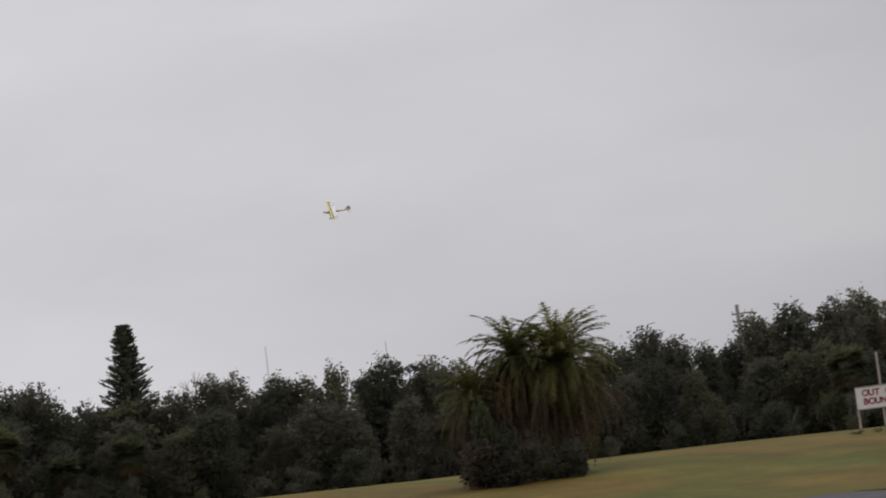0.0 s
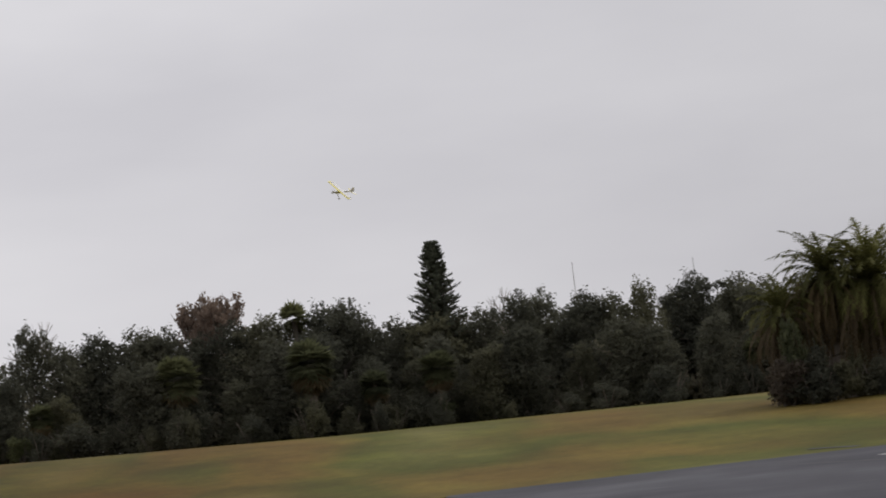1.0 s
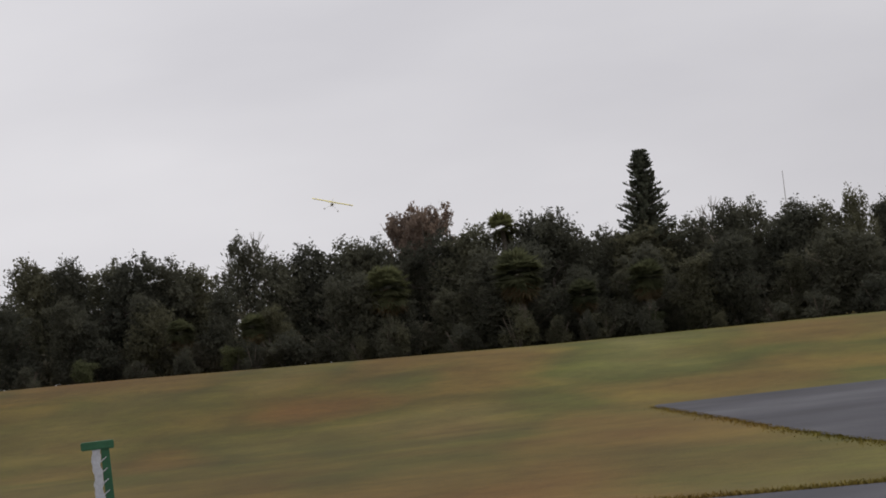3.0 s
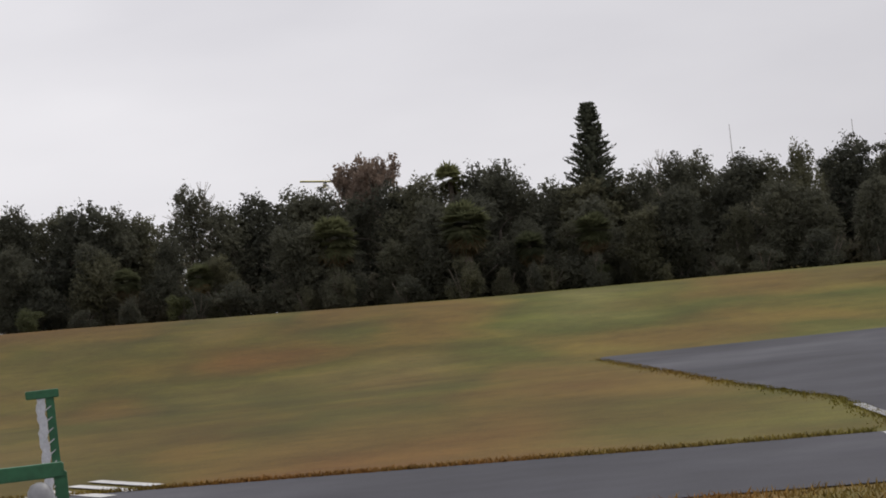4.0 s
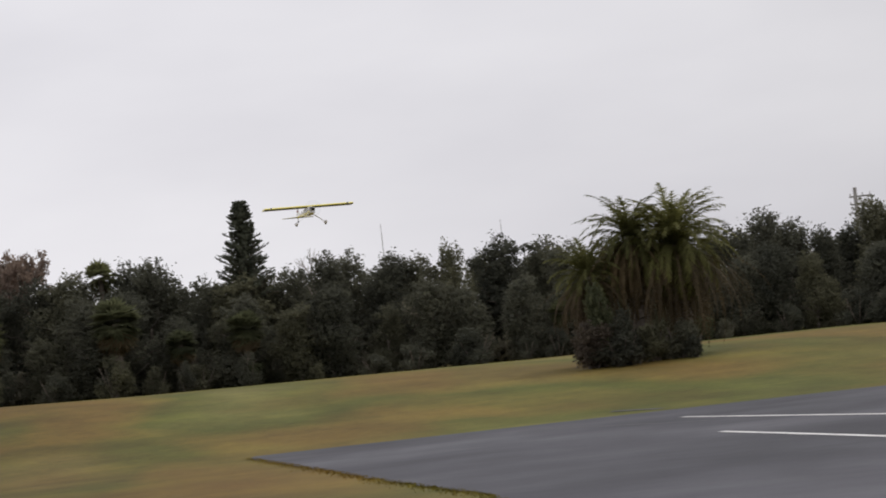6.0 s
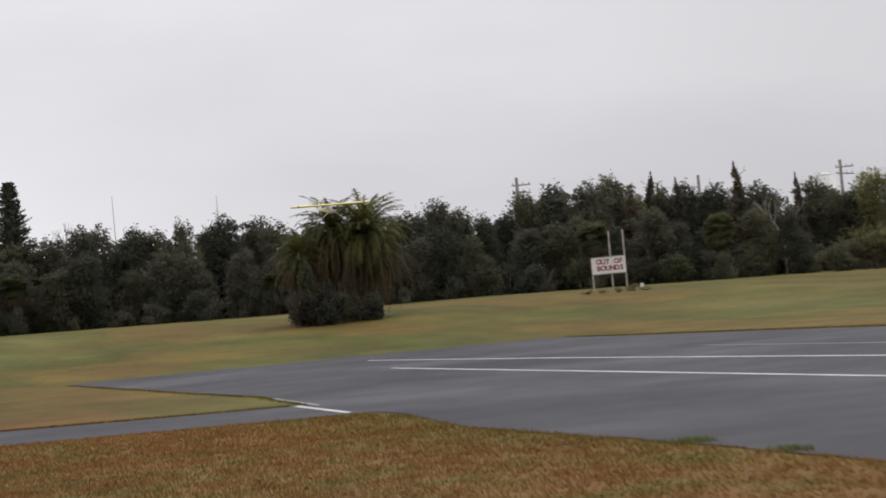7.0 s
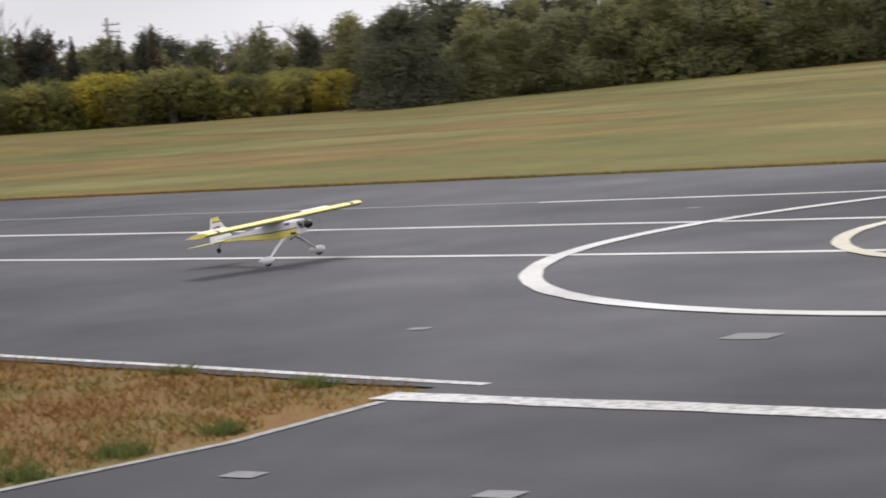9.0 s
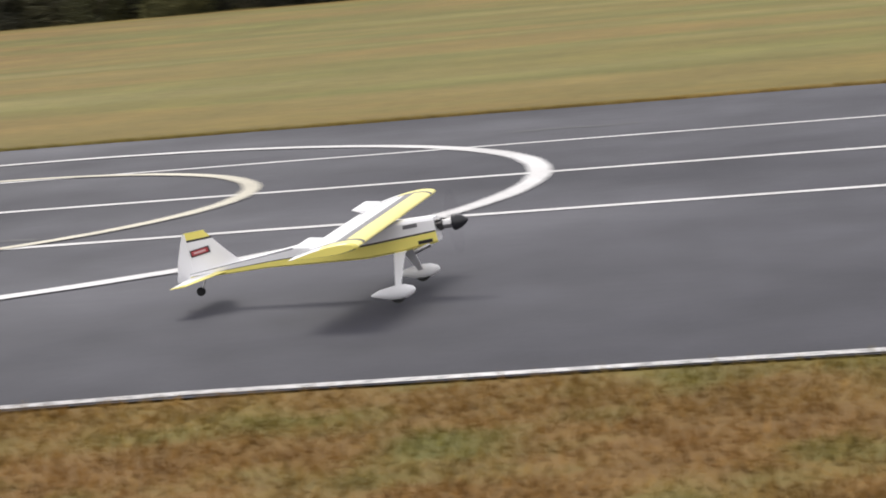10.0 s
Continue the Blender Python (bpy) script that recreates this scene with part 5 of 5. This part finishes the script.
def build_plane():
    p = tagged(new("model_aeroplane"), "white and yellow radio-controlled model aeroplane with fixed landing gear", "model aeroplane")
    cols = [M_WHITE, M_YELLOW, M_BLACK, M_GREYTRIM_SHADE]
    # fuselage: a slab-sided box that tapers to the tail
    xs = [(0.43, 0.062, 0.055, -0.085), (0.40, 0.066, 0.060, -0.090), (0.24, 0.070, 0.070, -0.100), (0.0, 0.070, 0.068, -0.100), (-0.27, 0.064, 0.060, -0.072), (-0.60, 0.048, 0.040, -0.036), (-0.90, 0.032, 0.026, -0.022), (-1.08, 0.020, 0.016, -0.016)]
    bm = bmesh.new()
    rings = []
    for x, w, top, low in xs:
        h = top - low
        pts = [(w * 0.8, top), (w, top - 0.10 * h), (w, low + 0.50 * h), (w, low + 0.44 * h), (w, low + 0.08 * h), (w * 0.85, low)]
        ring_pts = [(x, y, z) for y, z in pts] + [(x, -y, z) for y, z in pts[::-1]]
        rings.append([bm.verts.new(q) for q in ring_pts])
    n = len(rings[0])
    idx = [0, 0, 2, 1, 1, 1, 1, 1, 2, 0, 0, 0]
    for a, b in zip(rings, rings[1:]):
        for k in range(n):
            aft = a[0].co.x < -0.2 and k in (0, 10)
            bm.faces.new((a[k], a[(k + 1) % n], b[(k + 1) % n], b[k])).material_index = 3 if aft else idx[k]
    bm.faces.new(rings[0]).material_index = 0
    bm.faces.new(rings[-1][::-1]).material_index = 0
    body = part("fuselage", bm, cols, p)
    for q in (-1, 1):
        bm = bmesh.new()
        box(bm, (0.085, 0.004, 0.022), (0.29, q * 0.071, 0.035), (0, 0, 0), 0.001)
        part("side_badge", bm, M_GREYTRIM_SHADE, body)
        bm = bmesh.new()
        box(bm, (0.085, 0.004, 0.020), (0.36, q * 0.069, -0.068), (0, 0, 0), 0.001)
        part("side_badge", bm, M_BLACK, body)
    # wing

    # shade below the wing and tailplane is painted in as dark grey
    def shade_under(s, c):
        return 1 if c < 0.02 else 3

    def wing_paint(s, c):
        a = abs(s)
        if 0.855 < a < 0.90:
            return 2
        if a >= 0.90:
            return 1 if c < 0.6 else 0
        if c < 0.24:
            return 1
        return 3 if c < 0.345 else 0

    st = [-1.022, -1.01, -0.95, -0.90, -0.855, -0.5, -0.2, -0.07, 0.07, 0.2, 0.5, 0.855, 0.90, 0.95, 1.01, 1.022]
    surface(p, "wing", st, lambda s: 0.40 - (0.05 if abs(s) > 1.015 else 0), lambda s: 0.229 - (0.025 if abs(s) > 1.015 else 0), 0.093, 0.145, wing_paint, cols, under=shade_under)
    for q in (-1, 1):
        bm = bmesh.new()
        sec = []
        for s in (0.50, 0.62, 0.74, 0.85):
            sec.append([(-0.085, q * s, 0.118), (-0.178, q * s, 0.138), (-0.182, q * s, 0.134), (-0.085, q * s, 0.092)])
        loft(bm, sec)
        part("aileron", bm, M_WHITE, p, "white aileron raised for landing")
    # tail

    def stab_paint(s, c):
        return 1 if c < 0.3 or abs(s) > 0.31 else 0

    surface(p, "tailplane", [-0.366, -0.36, -0.31, -0.15, 0.0, 0.15, 0.31, 0.36, 0.366], lambda s: 0.26 - 0.16 * abs(s) / 0.366, lambda s: -0.84 - 0.16 * abs(s) / 0.366, -0.008, 0.07, stab_paint, cols, under=shade_under)

    def fin_paint(s, c):
        return 1 if s > 0.212 else (2 if s > 0.20 else 0)

    surface(p, "fin", [0.0, 0.05, 0.12, 0.20, 0.212, 0.25, 0.256], lambda s: 0.45 - 0.32 * min(1, s / 0.25) ** 0.8, lambda s: -0.72 - 0.22 * min(1, s / 0.25) ** 0.85, 0, 0.05, fin_paint, cols, upright=True)
    for q in (-1, 1):
        bm = bmesh.new()
        box(bm, (0.105, 0.003, 0.028), (-0.99, q * 0.0105, 0.135), (0, -6, 0), 0.001)
        rim = bmesh.new()
        box(rim, (0.122, 0.002, 0.040), (-0.99, q * 0.0095, 0.135), (0, -6, 0), 0.0009)
        part("badge_rim", rim, M_BLACK, p)
        badge = part("fin_badge", bm, M_BADGE, p, "red fin badge with a dark rim")
        bm = bmesh.new()
        box(bm, (0.075, 0.003, 0.012), (-0.99, q * 0.0125, 0.135), (0, -6, 0))
        part("badge_bar", bm, M_PINK, badge)
    bm = bmesh.new()
    sec = [[(-1.06, 0.008, z0), (-1.06, -0.008, z0), (xr, -0.003, z0), (xr, 0.003, z0)] for z0, xr in ((-0.022, -1.172), (0.10, -1.14), (0.20, -1.10), (0.252, -1.075))]
    loft(bm, sec)
    part("rudder", bm, M_WHITE, p)
    # engine, spinner and propeller
    bm = bmesh.new()
    box(bm, (0.05, 0.05, 0.05), (0.452, 0, -0.005), (0, 0, 0), 0.012)
    eng = part("engine", bm, M_ENGINE, p)
    for y in (-0.024, 0.024):
        for k in range(4):
            bm = bmesh.new()
            tube(bm, (0.445 + 0.0 * k, y * 1.2, 0.006 + 0.010 * k), (0.445, y * 1.2, 0.011 + 0.010 * k), 0.022, 0.022, 12)
            part("cooling_fin", bm, M_CHROME if k % 2 else M_ENGINE, eng)
    bm = bmesh.new()
    tube(bm, (0.47, 0, 0), (0.535, 0, 0), 0.026, 0.030, 12)
    part("drive_hub", bm, M_CHROME, eng)
    bm = bmesh.new()
    loft(bm, [[(x, r * math.cos(a), r * math.sin(a)) for a in [2 * math.pi * j / 18 for j in range(18)]] for x, r in ((0.525, 0.046), (0.545, 0.047), (0.575, 0.037), (0.600, 0.021), (0.614, 0.007), (0.617, 0.001))])
    part("spinner", bm, M_BLACK, p, "black spinner", True)
    bm = bmesh.new()
    tube(bm, (0.533, 0, 0), (0.537, 0, 0), 0.19, 0.19, 32)
    part("propeller", bm, M_BLUR, p, "spinning propeller seen as a faint disc")
    bm = bmesh.new()
    tube(bm, (0.38, -0.05, -0.09), (0.28, -0.06, -0.115), 0.016, 0.016, 10)
    part("silencer", bm, M_CHROME, eng)
    # landing gear
    for q in (-1, 1):
        bm = bmesh.new()
        loft(bm, [[(x0 + w, q * y, z + 0.004), (x0 - w, q * y, z + 0.004), (x0 - w, q * y, z - 0.004), (x0 + w, q * y, z - 0.004)] for x0, w, y, z in ((0.20, 0.036, 0.02, -0.098), (0.20, 0.034, 0.085, -0.104), (0.20, 0.024, 0.20, -0.185), (0.20, 0.015, 0.318, -0.282))])
        leg = part("gear_leg", bm, M_WHITE, p)
        bm = bmesh.new()
        prof = [(0.122, 0.004, 0.006), (0.108, 0.018, 0.022), (0.07, 0.030, 0.038), (0.025, 0.034, 0.042), (-0.03, 0.031, 0.037), (-0.085, 0.019, 0.025), (-0.125, 0.007, 0.011), (-0.138, 0.002, 0.003)]
        loft(bm, [[(0.185 + x, q * 0.335 + ry * math.cos(a), -0.285 + 0.006 * (x < -0.05) + rz * math.sin(a)) for a in [2 * math.pi * j / 16 for j in range(16)]] for x, ry, rz in prof])
        part("wheel_pant", bm, M_WHITE, p, "white teardrop wheel cover", True)
        bm = bmesh.new()
        tube(bm, (0.20, q * 0.335 - 0.014, -0.298), (0.20, q * 0.335 + 0.014, -0.298), 0.046, 0.046, 20)
        part("wheel", bm, M_TYRE, p, "black rubber wheel")
    bm = bmesh.new()
    tube(bm, (-1.0, 0, -0.03), (-1.03, 0, -0.085), 0.005, 0.004, 6)
    tube(bm, (-1.03, 0, -0.085), (-1.045, 0, -0.095), 0.004, 0.004, 6)
    tl = part("tail_strut", bm, M_CHROME, p)
    bm = bmesh.new()
    tube(bm, (-1.045, -0.009, -0.098), (-1.045, 0.009, -0.098), 0.026, 0.026, 16)
    part("tail_wheel", bm, M_TYRE, p, "small black tail wheel")
    return p


plane = build_plane()


def motions():
    walk(plane, [
        (0.0, pose(-26.60, 169.20, 18.288, -40.00, 1.62, 197.58)),
        (0.5, pose(-36.22, 165.11, 16.569, -38.37, 0.25, 217.15)),
        (1.0, pose(-43.37, 158.79, 15.863, -39.65, 0.34, 239.75)),
        (1.5, pose(-47.22, 150.60, 15.414, -40.25, 4.53, 255.00)),
        (2.0, pose(-50.40, 146.50, 14.400, -40.87, 9.00, 265.20)),
        (3.5, pose(-42.84, 122.48, 7.476, -6.74, -0.70, 297.23)),
        (4.5, pose(-30.74, 101.90, 6.531, -6.05, -6.52, 293.82)),
        (5.0, pose(-23.05, 86.84, 6.061, -4.41, -5.08, 297.10)),
        (6.5, pose(-10.62, 70.87, 4.707, 0.33, -1.27, 295.48)),
        (7.0, pose(-5.99, 62.91, 4.085, -0.14, 0.82, 290.49)),
        (7.5, pose(-1.52, 50.53, 2.831, 2.55, -5.98, 285.99)),
        (8.0, pose(2.29, 40.80, 1.524, 3.15, -1.82, 285.34)),
        (8.5, pose(5.54, 31.37, 0.330, 0.16, -7.85, 290.88)),
        (9.0, pose(8.16, 23.04, 0.377, 3.32, -6.49, 287.89)),
        (9.3, pose(9.39, 18.15, 0.325, -0.01, -8.26, 287.29)),
        (9.5, pose(10.11, 14.98, 0.325, 1.97, -4.76, 289.42)),
        (9.7, pose(10.65, 12.03, 0.322, 1.25, -7.31, 290.80)),
        (9.8, pose(10.79, 10.53, 0.335, 0.24, -8.07, 291.16)),
        (10.0, pose(11.13, 7.84, 0.344, 1.80, -7.82, 290.62)),
    ])


motions()
